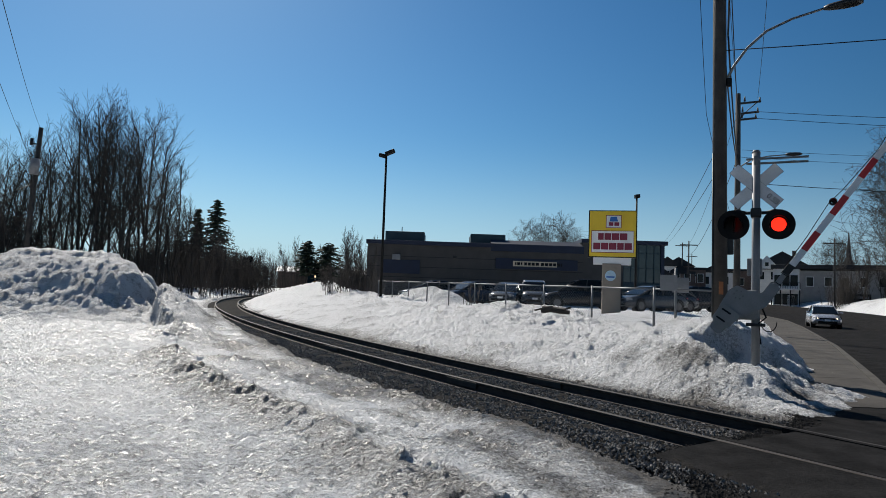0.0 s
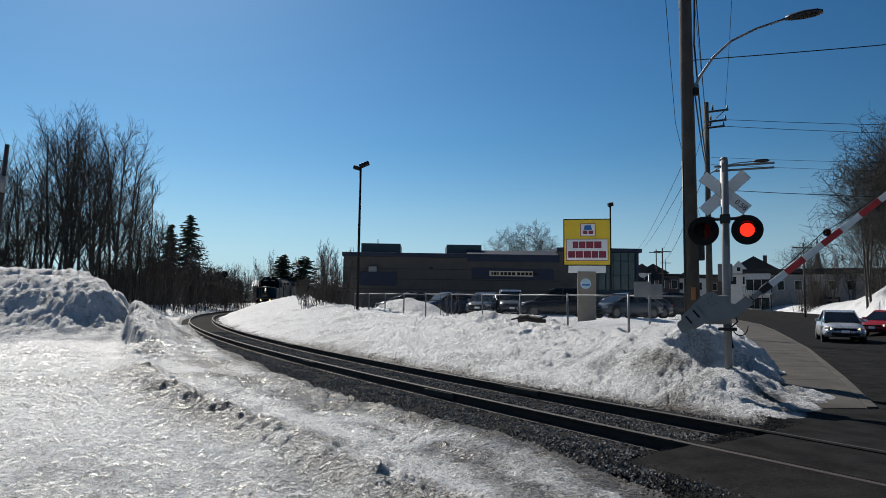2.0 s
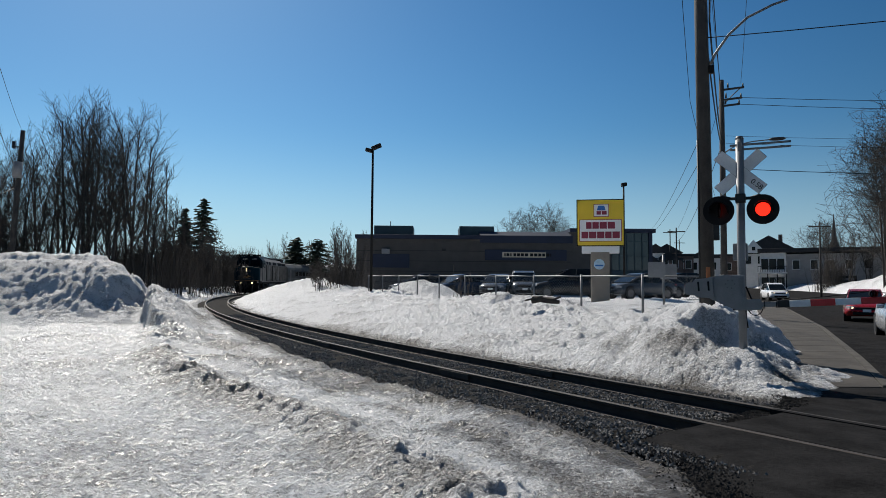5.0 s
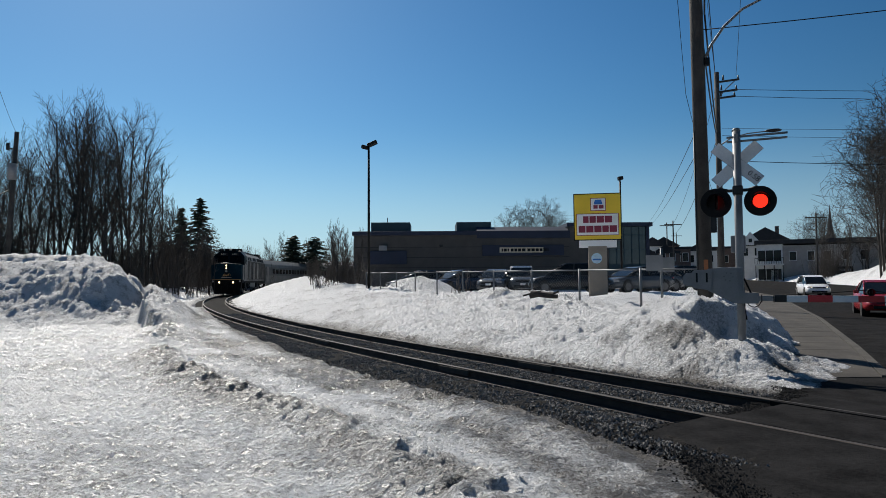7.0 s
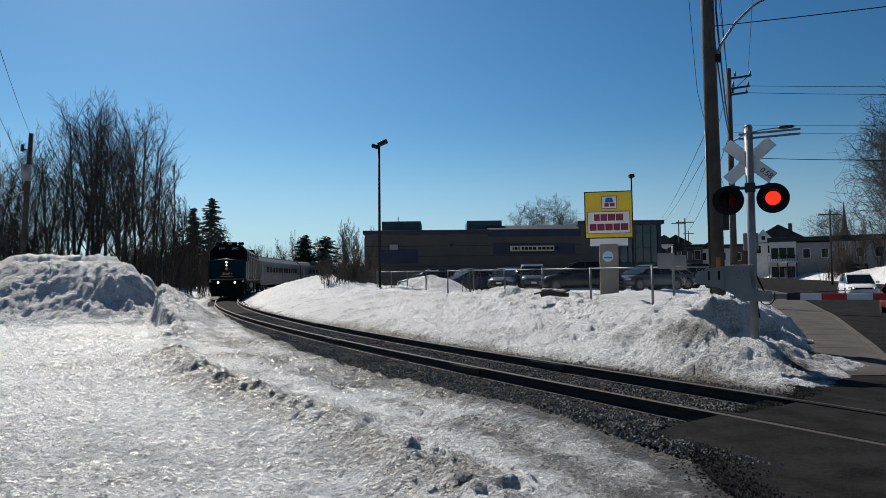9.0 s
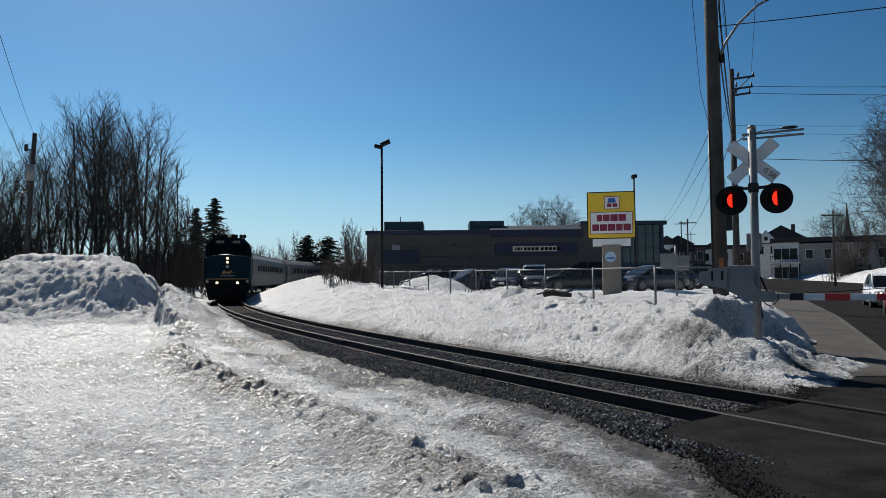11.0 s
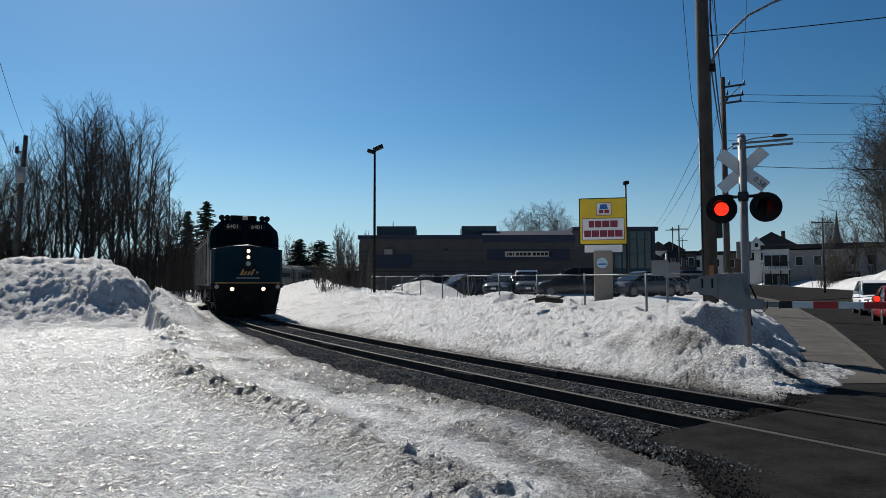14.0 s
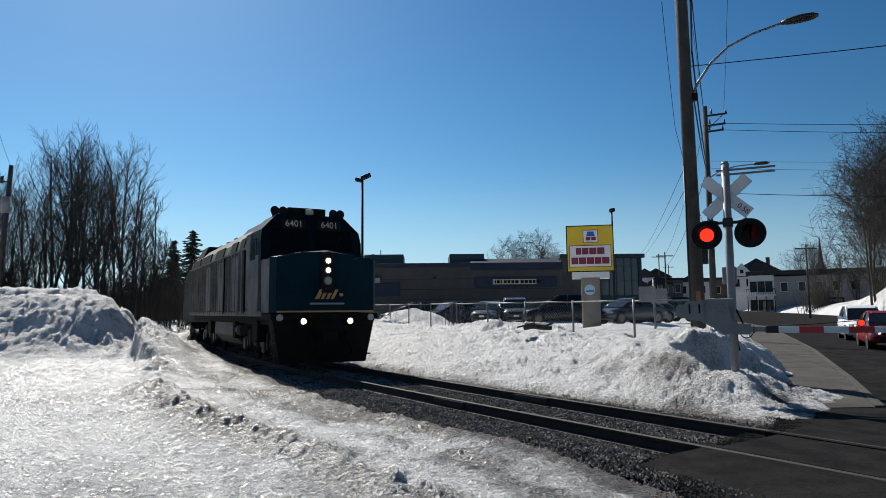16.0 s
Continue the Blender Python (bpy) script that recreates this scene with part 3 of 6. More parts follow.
# ---- the railway ----
def build_track():
    us = np.concatenate([np.arange(-60, 40, 1.0), np.arange(40, 250, 2.0)])
    bed_u = np.concatenate([np.arange(-9.0, 30, 0.12), np.arange(30, 250, 0.8)])
    ds = np.array([-2.9, -2.55, -2.2, -1.9, -1.6, -1.3, -1.0, -0.75, -0.5, -0.25, 0, 0.25, 0.5, 0.75, 1.0, 1.3, 1.6, 1.9, 2.15, 2.4])
    prof = np.array([-0.36, -0.22, -0.16, -0.14, -0.13, -0.14, -0.16, -0.18, -0.165, -0.14, -0.13, -0.14, -0.165, -0.18, -0.16, -0.13, -0.12, -0.14, -0.22, -0.38])
    hx, hy, hh, hz = (np.interp(bed_u, TU, q) for q in (TX, TY, head_, TZ))
    thin = np.interp(bed_u, [-2, 4, 8, 10, 16, 23, 36], [0.75, 0.75, 0.9, 0.8, 0.55, 0.3, 0.15])[:, None]
    slim = np.interp(bed_u, [0, 6, 12, 30], [1.0, 0.75, 0.4, 0.3])[:, None]
    across = np.where(ds < -1.3, -1.3 + (ds + 1.3) * thin, np.where(ds > 1.0, 1.0 + (ds - 1.0) * slim, ds))
    X = hx[:, None] + np.sin(hh)[:, None] * across
    Y = hy[:, None] - np.cos(hh)[:, None] * across
    rise = lambda u, d: 0.075 * np.interp(u, [0.3, 1.2, 3, 6], [0, 0.8, 0.9, 0]) * np.interp(d, [-1.6, -1.2], [1, 0])
    Z = hz[:, None] + prof + rise(bed_u[:, None], across) + 0.035 * fbm(X * 7, Y * 7, 3, 0.7, 3)
    n, k = X.shape
    i = (np.arange(n - 1)[:, None] * k + np.arange(k - 1)[None, :]).ravel()
    ob = sheet("track_bed", np.stack([X.ravel(), Y.ravel(), Z.ravel()], 1).tolist(), np.stack([i, i + k, i + k + 1, i + 1], 1).tolist(), GRAVEL)
    tagged(ob, "grey crushed-stone ballast between and beside the rails", "ballast", kind="structure")
    # loose stones on the bed
    rng = np.random.default_rng(4)
    verts, faces = [], []
    base = np.array([(1, 0, 0), (-1, 0, 0), (0, 1, 0), (0, -1, 0), (0, 0, 1), (0, 0, -1)], float)
    tri = [(0, 2, 4), (2, 1, 4), (1, 3, 4), (3, 0, 4), (2, 0, 5), (1, 2, 5), (3, 1, 5), (0, 3, 5)]
    for c in range(64000):
        u = -3.4 + 34 * rng.random() ** 1.5
        near = -float(np.interp(u, [4, 8, 10, 16, 23, 36], [2.3, 2.6, 2.4, 2.0, 1.6, 1.3]))
        d = rng.uniform(near, float(np.interp(u, [0, 6, 12], [2.0, 1.6, 1.2]))) if rng.random() < 0.88 else rng.normal(near - 0.1, 0.3)
        if abs(abs(d) - 0.75) < 0.09 or (u < 2.4 and d > -1.9) or u < 1.0:
            continue
        p = track(u, d, float(np.interp(d, ds, prof)) + 0.012 + float(rise(u, d)))
        v = base * rng.uniform(0.009, 0.024, (1, 3)) + rng.normal(0, 0.004, (6, 3))
        w = rng.uniform(0, 6.3)
        v = np.stack([v[:, 0] * np.cos(w) - v[:, 1] * np.sin(w), v[:, 0] * np.sin(w) + v[:, 1] * np.cos(w), v[:, 2]], 1)
        o = len(verts)
        verts += (v + np.array(p)).tolist()
        faces += [(x + o, y + o, z + o) for x, y, z in tri]
    ob = sheet("loose_ballast", verts, faces, STONE, smooth=False)
    tagged(ob, "loose angular grey ballast stones", "gravel", kind="stuff")
    shape = [(-0.07, -0.17), (0.07, -0.17), (0.07, -0.158), (0.012, -0.135), (0.01, -0.05), (0.036, -0.035), (0.036, -0.006), (0.028, 0.0), (-0.028, 0.0), (-0.036, -0.006), (-0.036, -0.035), (-0.01, -0.05), (-0.012, -0.135), (-0.07, -0.158)]
    for d in (-0.753, 0.753):
        rail = thing("railway_rail", Matrix(), "rusty steel running rail with a worn grey head", "rail", "rails of the track")
        rings = [[track(u, d + a, z) for a, z in shape] for u in us]
        bm = loft(rings)
        for k, f in enumerate(bm.faces):
            f.material_index = 1 if k % len(shape) == 7 and len(f.verts) == 4 else 0
        part("running_rail", bm, (RUST, RAILTOP), rail)
        for u in (7.0, 13.2, 25.0) if d < 0 else (6.6, 19.5):
            p, q = track(u, d - 0.03, -0.075), track(u + 0.9, d - 0.03, -0.075)
            mid, h = (p + q) / 2, math.degrees(math.atan2(q.y - p.y, q.x - p.x))
            part("joint_bar", box(0.92, 0.03, 0.1, *mid, rz=h, bevel=0.006), RAILTOP, rail, "rusty bolted joint bar")
    # flangeway lips where the street crosses
    for d in (-0.67, 0.67):
        rings = [[track(u, d + a, z) for a, z in ((-0.05, -0.15), (0.05, -0.15), (0.05, 0.004), (-0.05, 0.004))] for u in np.arange(-14, 2.6, 0.5)]
        tagged(part("flangeway", loft(rings), ASPHALT), "black rubber flangeway strip beside the rail", "rail crossing", kind="structure")
    # asphalt laid up to the rail heads where the street crosses
    rng2 = random.Random(12)
    for side in ([(-2.15, -0.10), (-1.5, -0.03), (-0.80, -0.006)], [(-0.615, -0.008), (0.0, -0.002), (0.615, -0.008)], [(0.80, -0.006), (1.5, -0.03), (2.1, -0.09)]):
        us2 = list(np.arange(-14, 2.2, 0.4)) + [2.35]
        rings = [[track(u + (rng2.uniform(-0.08, 0.08) if u > 2.3 else 0), a, z) for a, z in side] + [track(u, side[-1][0], -0.22), track(u, side[0][0], -0.22)] for u in us2]
        tagged(part("crossing_paving", loft(rings), ASPHALT), "worn dark asphalt laid level with the rails", "rail crossing", kind="structure")


build_track()

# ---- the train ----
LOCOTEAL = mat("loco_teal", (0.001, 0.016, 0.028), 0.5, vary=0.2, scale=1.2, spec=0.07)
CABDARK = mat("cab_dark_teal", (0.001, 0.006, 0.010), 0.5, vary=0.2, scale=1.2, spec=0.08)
CABGLASS = mat("cab_glass", (0.003, 0.004, 0.005), 0.12, vary=0.2, scale=1, spec=0.08)
LOCOGREY = mat("loco_grey", (0.125, 0.12, 0.112), 0.65, 0.1, vary=0.4, scale=1.5, spec=0.3)
STEEL = mat("stainless_steel", (0.10, 0.102, 0.098), 0.6, 0.35, vary=0.25, scale=1.0, spec=0.25)
LOCOBLACK = mat("loco_underframe", (0.008, 0.008, 0.008), 0.8, vary=0.4, scale=3, spec=0.12)
GOLD = mat("gold_vinyl", (0.36, 0.20, 0.06), 0.45, vary=0.1, scale=3)
HEADLIGHT = glow("lit_headlight", (1.0, 0.70, 0.36), 7)
DIMLIGHT = glow("dim_headlight", (1.0, 0.78, 0.5), 2.5)
LENS = mat("unlit_lens", (0.30, 0.30, 0.30), 0.15, vary=0.1, scale=9)


def bogie(parent, x, length, wheels, sign=1):
    """Wheels and side frames at x along the vehicle."""
    for k in range(wheels):
        wx = x + (k - (wheels - 1) / 2) * length
        bm = rod((wx, -0.80, 0.5), (wx, -0.68, 0.5), 0.5, seg=20)
        rod((wx, 0.68, 0.5), (wx, 0.80, 0.5), 0.5, seg=20, bm=bm)
        rod((wx, -0.68, 0.5), (wx, 0.68, 0.5), 0.09, seg=8, bm=bm)
        part("wheelset", bm, LOCOBLACK, parent)
    for s in (-1, 1):
        bm = box(length * (wheels - 1) + 1.2, 0.16, 0.3, x, s * 1.05, 0.62, bevel=0.05)
        for k in range(wheels):
            wx = x + (k - (wheels - 1) / 2) * length
            box(0.34, 0.2, 0.36, wx, s * 1.12, 0.5, bevel=0.05, bm=bm)
            box(0.12, 0.12, 0.5, wx + 0.45, s * 1.14, 0.68, bevel=0.03, bm=bm)
        rod((x - 0.5, s * 1.15, 0.45), (x - 0.5, s * 1.15, 1.0), 0.08, bm=bm)
        rod((x + 0.5, s * 1.15, 0.45), (x + 0.5, s * 1.15, 1.0), 0.08, bm=bm)
        part("bogie_frame", bm, DARKMETAL, parent)


def build_loco():
    """A cowl-bodied diesel; nose at x = 0, tail at -17."""
    t = thing("locomotive", Matrix(), "dark teal and grey diesel passenger locomotive with lit headlights", "locomotive")
    # cowl body behind the cab
    sec = [(-1.52, 1.45), (-1.52, 3.45), (-1.42, 3.82), (-1.0, 4.22), (1.0, 4.22), (1.42, 3.82), (1.52, 3.45), (1.52, 1.45)]
    part("body", loft([[(x, y, z) for y, z in sec] for x in (-17.0, -3.4)]), LOCOGREY, t, "grey cowl body with ribbed doors")
    # cab, front wall raked
    cab = [(-1.55, 1.45), (-1.55, 3.55), (-1.5, 3.88), (-1.02, 4.36), (1.02, 4.36), (1.5, 3.88), (1.55, 3.55), (1.55, 1.45)]
    rings = [[(x, y, z) for y, z in cab] for x in (-3.4,)] + [[(-1.35 - 0.28 * max(0, z - 2.9), y, z) for y, z in cab]]
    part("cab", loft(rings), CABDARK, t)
    part("cab_side_panel", box(1.5, 3.14, 1.7, -2.5, 0, 2.3, bevel=0.02), LOCOGREY, t)
    # nose: flat front with a shallow vertical break
    nose = []
    for x, w in ((-0.42, 1.55), (-0.35, 1.55), (-0.12, 1.42)):
        nose.append([(x, -w, 1.5), (x, -w, 2.98), (x, -w * 0.5, 3.12), (x, 0, 3.2), (x, w * 0.5, 3.12), (x, w, 2.98), (x, w, 1.5)])
    nose.append([(-0.10, -1.36, 1.52), (-0.16, -1.36, 2.92), (-0.06, -0.68, 3.07), (0.0, 0, 3.15), (-0.06, 0.68, 3.07), (-0.16, 1.36, 2.92), (-0.10, 1.36, 1.52)])
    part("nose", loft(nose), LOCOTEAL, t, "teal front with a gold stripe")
    hood = [[(x, -w, 1.5), (x, -w, 2.96), (x, -w * 0.5, 3.1), (x, 0, 3.18), (x, w * 0.5, 3.1), (x, w, 2.96), (x, w, 1.5)] for x, w in ((-1.75, 1.54), (-0.425, 1.54))]
    part("nose_hood", loft(hood), LOCOGREY, t, "grey sheet-metal sides of the nose")
    bm = bmesh.new()
    for s in (-1, 1):
        prism([(0, 2.985), (0.62, 3.135), (0.62, 3.115), (0, 2.955)], 0.05, bm, pose(-0.02, s * 1.4 if s < 0 else 0.78, 0, 0, 0, 90))
    part("nose_ledge", box(0.2, 3.0, 0.03, -1.4, 0, 2.99, bm=bm), DARKMETAL, t)
    part("stripe", box(0.05, 2.8, 0.045, -0.095, 0, 1.53), GOLD, t, "gold stripe along the sill")
    part("sill", box(1.6, 3.1, 0.16, -0.9, 0, 1.4, bevel=0.02), LOCOBLACK, t)
    # windscreens
    for y0, y1 in ((-1.25, -0.12), (0.12, 1.25)):
        zc = [(y0, 3.28), (y1, 3.28), (y1 * 0.97, 3.92), (y0 * 0.97, 3.92)]
        ring = lambda o: [(-1.35 - 0.28 * (z - 2.9) + o, y, z) for y, z in zc]
        part("windscreen", loft([ring(-0.02), ring(0.015)]), CABGLASS, t)
        for e in (-0.012, 0.012):
            part("wiper", rod((-1.35 - 0.28 * 0.4 + 0.03, (y0 + y1) / 2, 3.3), (-1.35 - 0.28 * 0.85 + 0.03, (y0 + y1) / 2 + 0.2 + e, 3.75), 0.008, seg=5), LOCOBLACK, t)
    for s in (-1, 1):
        part("cab_window", box(0.9, 0.04, 0.62, -2.55, s * 1.555, 3.35, bevel=0.03), GLASS, t)
        part("cab_door", box(0.66, 0.05, 2.2, -3.15, s * 1.55, 2.75, bevel=0.02), LOCOGREY, t)
        for z in (1.75, 2.2):
            part("grab_iron", tube([(-2.85, s * 1.62, z), (-2.85, s * 1.66, z), (-2.85, s * 1.66, z + 0.35), (-2.85, s * 1.62, z + 0.35)], 0.014, 6), GALV, t)
    # number boards
    for y in (-0.55, 0.55):
        x = -1.35 - 0.28 * (4.06 - 2.9) + 0.03
        board = part("number_board", box(0.05, 0.74, 0.3, x, y, 4.06, ry=-15, bevel=0.01), BLACK, t)
        part("number", lettering("6401", 0.27, 0.006, pose(x, y, 4.06, 0, -15, 0) @ pose(0.034, 0, 0, 0, 0, 90)), CREAM, board, "pale painted number 6401")
    # lights in the nose
    part("light_panel", box(0.04, 0.36, 1.12, -0.012, 0, 2.58, bevel=0.02), BLACK, t)
    for z, m, r in ((2.90, HEADLIGHT, 0.07), (2.64, DIMLIGHT, 0.07), (2.36, LENS, 0.085)):
        lamp = part("headlight", rod((-0.02, 0, z), (0.035, 0, z), r + 0.03, seg=20), GALV, t)
        part("lens", rod((0.03, 0, z), (0.045, 0, z), r, seg=20), m, lamp)
    for y in (-0.675, 0.675):
        lamp = part("ditch_light", rod((-0.3, y, 1.27), (-0.02, y, 1.27), 0.13, seg=18), LOCOBLACK, t)
        part("lens", rod((-0.03, y, 1.27), (-0.005, y, 1.27), 0.075, seg=18), HEADLIGHT, lamp)
    for y in (-1.32, 1.32):
        part("marker_light", rod((-0.25, y, 1.37), (-0.06, y, 1.37), 0.09, seg=16), LENS, t)
    # operator's mark as plain shapes
    bm = bmesh.new()
    for k, (y, w) in enumerate(((-0.24, 0.12), (-0.09, 0.09), (0.06, 0.09), (0.2, 0.09))):
        sl = 0.07
        prism([(y - w / 2 - sl, 1.86), (y + w / 2 - sl, 1.86), (y + w / 2 + sl, 2.12), (y - w / 2 + sl, 2.12)], 0.012, bm, pose(0.0, 0, 0, 0, 0, 90))
    box(0.012, 0.1, 0.08, 0.0, 0.4, 1.98, bm=bm)
    part("mark", bm, GOLD, t, "gold slanted bars")
    part("mark_line", box(0.012, 1.0, 0.05, -0.03, 0, 1.74), GREYPAINT, t)
    # pilot and coupler
    pl = [[(-0.9, -1.45, 1.4), (-0.9, 1.45, 1.4), (-0.9, 1.3, 0.2), (-0.9, -1.3, 0.2)], [(-0.22, -1.5, 1.4), (-0.22, 1.5, 1.4), (-0.3, 1.25, 0.14), (-0.3, -1.25, 0.14)]]
    part("pilot", loft(pl), LOCOBLACK, t, "black pilot plate")
    bm = box(0.5, 0.3, 0.26, -0.05, 0, 0.86, bevel=0.05)
    box(0.16, 0.42, 0.34, 0.22, 0, 0.86, bevel=0.06, bm=bm)
    part("coupler", bm, LOCOBLACK, t)
    for y in (-0.45, 0.35, 0.6):
        part("air_hose", tube([(-0.2, y, 0.95), (0.1, y, 0.8), (0.12, y + 0.06, 0.5), (0.02, y + 0.12, 0.36)], 0.03, 6), LOCOBLACK, t)
    for s in (-1, 1):
        for z in (0.35, 0.7, 1.05):
            part("step", box(0.12, 0.32, 0.04, -0.36, s * 1.24, z, bevel=0.01), DARKMETAL, t)
    # roof: bell housing, horns, air-conditioner, fans
    part("roof_unit", box(0.9, 1.2, 0.3, -2.6, 0, 4.48, bevel=0.03), LOCOBLACK, t)
    part("beacon", box(0.2, 0.24, 0.16, -2.12, 0.05, 4.5, bevel=0.03), CREAM, t)
    for y in (-1.0, -0.75, 0.85, 1.08):
        bm = rod((-2.5, y, 4.46), (-2.15, y, 4.5), 0.03, 0.14, 14)
        rod((-2.4, y, 4.2), (-2.4, y, 4.46), 0.03, bm=bm)
        part("horn", bm, BLACK, t)
    part("roof_hatch", loft([[(x, -0.9, 4.2), (x, -0.7, h), (x, 0.7, h), (x, 0.9, 4.2)] for x, h in ((-8.2, 4.36), (-7.6, 4.5), (-4.4, 4.5), (-3.6, 4.36))]), DARKMETAL, t)
    for x in (-10.2, -12.0, -13.8):
        bm = rod((x, 0, 4.2), (x, 0, 4.44), 0.72, seg=24)
        for w in range(6):
            box(1.3, 0.04, 0.03, x, 0, 4.46, rz=w * 30, bm=bm)
        part("roof_fan", bm, DARKMETAL, t)
    part("radiator_housing", loft([[(x, -1.25, 4.0), (x, -1.0, 4.5), (x, 1.0, 4.5), (x, 1.25, 4.0)] for x in (-16.8, -15.0)]), LOCOBLACK, t)
    part("exhaust", box(0.9, 0.5, 0.3, -9.0, 0, 4.36, bevel=0.03), LOCOBLACK, t)
    # side ribs, doors, grilles, fuel tank
    for s in (-1, 1):
        for x in np.arange(-16.8, -3.6, 0.58):
            part("rib", box(0.07, 0.09, 1.98, float(x), s * 1.55, 2.45), LOCOGREY, t)
        for x, w in ((-15.3, 2.4), (-12.4, 2.7), (-8.9, 1.9), (-6.0, 1.0), (-4.5, 0.7)):
            part("grille", box(w, 0.05, 0.44, x, s * 1.475, 3.64, rx=s * 14), LOCOBLACK, t)
            part("grille_frame", box(w + 0.14, 0.04, 0.05, x, s * 1.53, 3.42), LOCOGREY, t)
        part("gutter", box(13.4, 0.06, 0.06, -10.2, s * 1.55, 3.47), LOCOGREY, t)
        for x in (-3.7, -7.35, -10.5):
            part("door_seam", box(0.06, 0.06, 1.95, x, s * 1.56, 2.45), LOCOBLACK, t)
        for k in range(4):
            part("side_step", box(0.3, 0.08, 0.05, -1.9, s * 1.53, 1.25 - 0.28 * k, bevel=0.01), LOCOBLACK, t)
        for x, w, h in ((-2.6, 0.7, 0.6), (-5.9, 0.5, 0.55), (-11.3, 0.7, 0.5)):
            part("side_box", box(w, 0.3, h, x, s * 1.3, 0.95, bevel=0.03), LOCOBLACK, t)
        part("air_tank", rod((-6.2, s * 1.25, 0.95), (-4.9, s * 1.25, 0.95), 0.2, seg=14), DARKMETAL, t)
        for x in (-5.2, -8.0, -11.0):
            part("engine_door", box(1.2, 0.07, 1.75, x, s * 1.545, 2.45, bevel=0.01), LOCOGREY, t)
        part("side_sill", box(15.6, 0.06, 0.14, -9.0, s * 1.54, 1.47), LOCOGREY, t)
    part("fuel_tank", loft([[(x, -1.3, 1.3), (x, -1.35, 0.75), (x, -1.0, 0.42), (x, 1.0, 0.42), (x, 1.35, 0.75), (x, 1.3, 1.3)] for x in (-10.6, -6.4)]), STEEL, t, "grey fuel tank under the frame")
    part("frame", box(15.6, 2.7, 0.3, -8.9, 0, 1.32), LOCOBLACK, t)
    bogie(t, -3.9, 2.74, 2)
    bogie(t, -13.1, 2.74, 2)
    t.scale = (0.955, 0.965, 1.0)
    return t


def build_coach():
    """A corrugated stainless coach 25.9 long, front at x = 0."""
    t = thing("coach", Matrix(), "stainless-steel passenger coach with a dark window band", "railway coach", "coaches of the train")
    sec = [(-1.4, 1.05), (-1.5, 1.3), (-1.52, 2.9), (-1.4, 3.45), (-0.95, 3.9), (0, 4.05), (0.95, 3.9), (1.4, 3.45), (1.52, 2.9), (1.5, 1.3), (1.4, 1.05)]
    part("body", loft([[(x, y, z) for y, z in sec] for x in (-25.5, -0.35)], smooth=False), STEEL, t)
    for s in (-1, 1):
        part("window_band", box(24.6, 0.03, 1.05, -12.9, s * 1.525, 2.55), DARKMETAL, t, "dark band round the windows")
        for k in range(12):
            part("window", box(1.2, 0.03, 0.6, -4.0 - k * 1.62, s * 1.54, 2.55, bevel=0.01), GLASS, t)
        for z in (1.25, 1.42, 1.59, 1.76, 1.93):
            part("corrugation", box(25.0, 0.03, 0.07, -12.9, s * 1.52, z), STEEL, t)
        part("door", box(0.8, 0.04, 2.0, -1.3, s * 1.53, 2.15, bevel=0.01), LOCOGREY, t)
        part("skirt", box(24.0, 0.05, 0.3, -12.9, s * 1.38, 1.0), LOCOGREY, t)
    part("vestibule", box(0.36, 1.1, 2.3, -0.18, 0, 2.3), LOCOBLACK, t)
    part("vestibule", box(0.4, 1.1, 2.3, -25.7, 0, 2.3), LOCOBLACK, t)
    part("roof_stripe", box(24.6, 0.9, 0.06, -12.9, 0, 4.06), LOCOGREY, t)
    part("equipment_box", box(6.0, 2.3, 0.5, -12.5, 0, 0.75, bevel=0.03), LOCOBLACK, t)
    bogie(t, -3.6, 2.6, 2)
    bogie(t, -22.2, 2.6, 2)
    return t


loco = build_loco()
coach = build_coach()
coaches = [coach] + [copy_thing(coach, Matrix()) for k in range(3)]


def front_at(t):
    """Metres along the track of the locomotive's nose."""
    return float(np.interp(t, [0, 2.5, 3.5, 4.5, 7, 9, 11.5, 12.5, 13.5, 15, 16], [108.5, 92.5, 86.2, 80.0, 65.2, 53.5, 41.0, 35.4, 29.6, 20.6, 14.5]))


def riding(u, first, second):
    """The pose of a vehicle whose front is at u, standing on pivots so far behind it."""
    p, q = track(u + first), track(u + second)
    d = p - q
    h = math.atan2(d.y, d.x)
    m = pose(p.x, p.y, p.z, 0, -math.degrees(math.atan2(d.z, math.hypot(d.x, d.y))), math.degrees(h))
    return m @ Matrix.Translation((first, 0, 0))


# ---- the crossing signal ----
REDGLOW = glow("lit_red_lens", (1.0, 0.022, 0.008), 1.7)
REDLENS = mat("unlit_red_lens", (0.02, 0.003, 0.003), 0.35, vary=0.1, scale=9)


def lens_drum(r):
    """A lit lens in a shallow dark cup."""
    bm = bmesh.new()
    ring = lambda r, y: [bm.verts.new((r * math.cos(w), y, r * math.sin(w))) for w in [2 * math.pi * k / 32 for k in range(32)]]
    bm.faces.new(ring(r, -r * 0.08)).material_index = 0
    cup = [ring(r, -r * 0.07), ring(r, -r * 0.11), ring(r * 1.027, -r * 0.11), ring(r * 1.027, r * 0.1)]
    for a0, b0 in zip(cup, cup[1:]):
        for i in range(32):
            f = bm.faces.new((a0[i], a0[(i + 1) % 32], b0[(i + 1) % 32], b0[i]))
            f.material_index, f.smooth = 1, True
    bm.faces.new(ring(r * 1.027, r * 0.1)).material_index = 1
    return bm


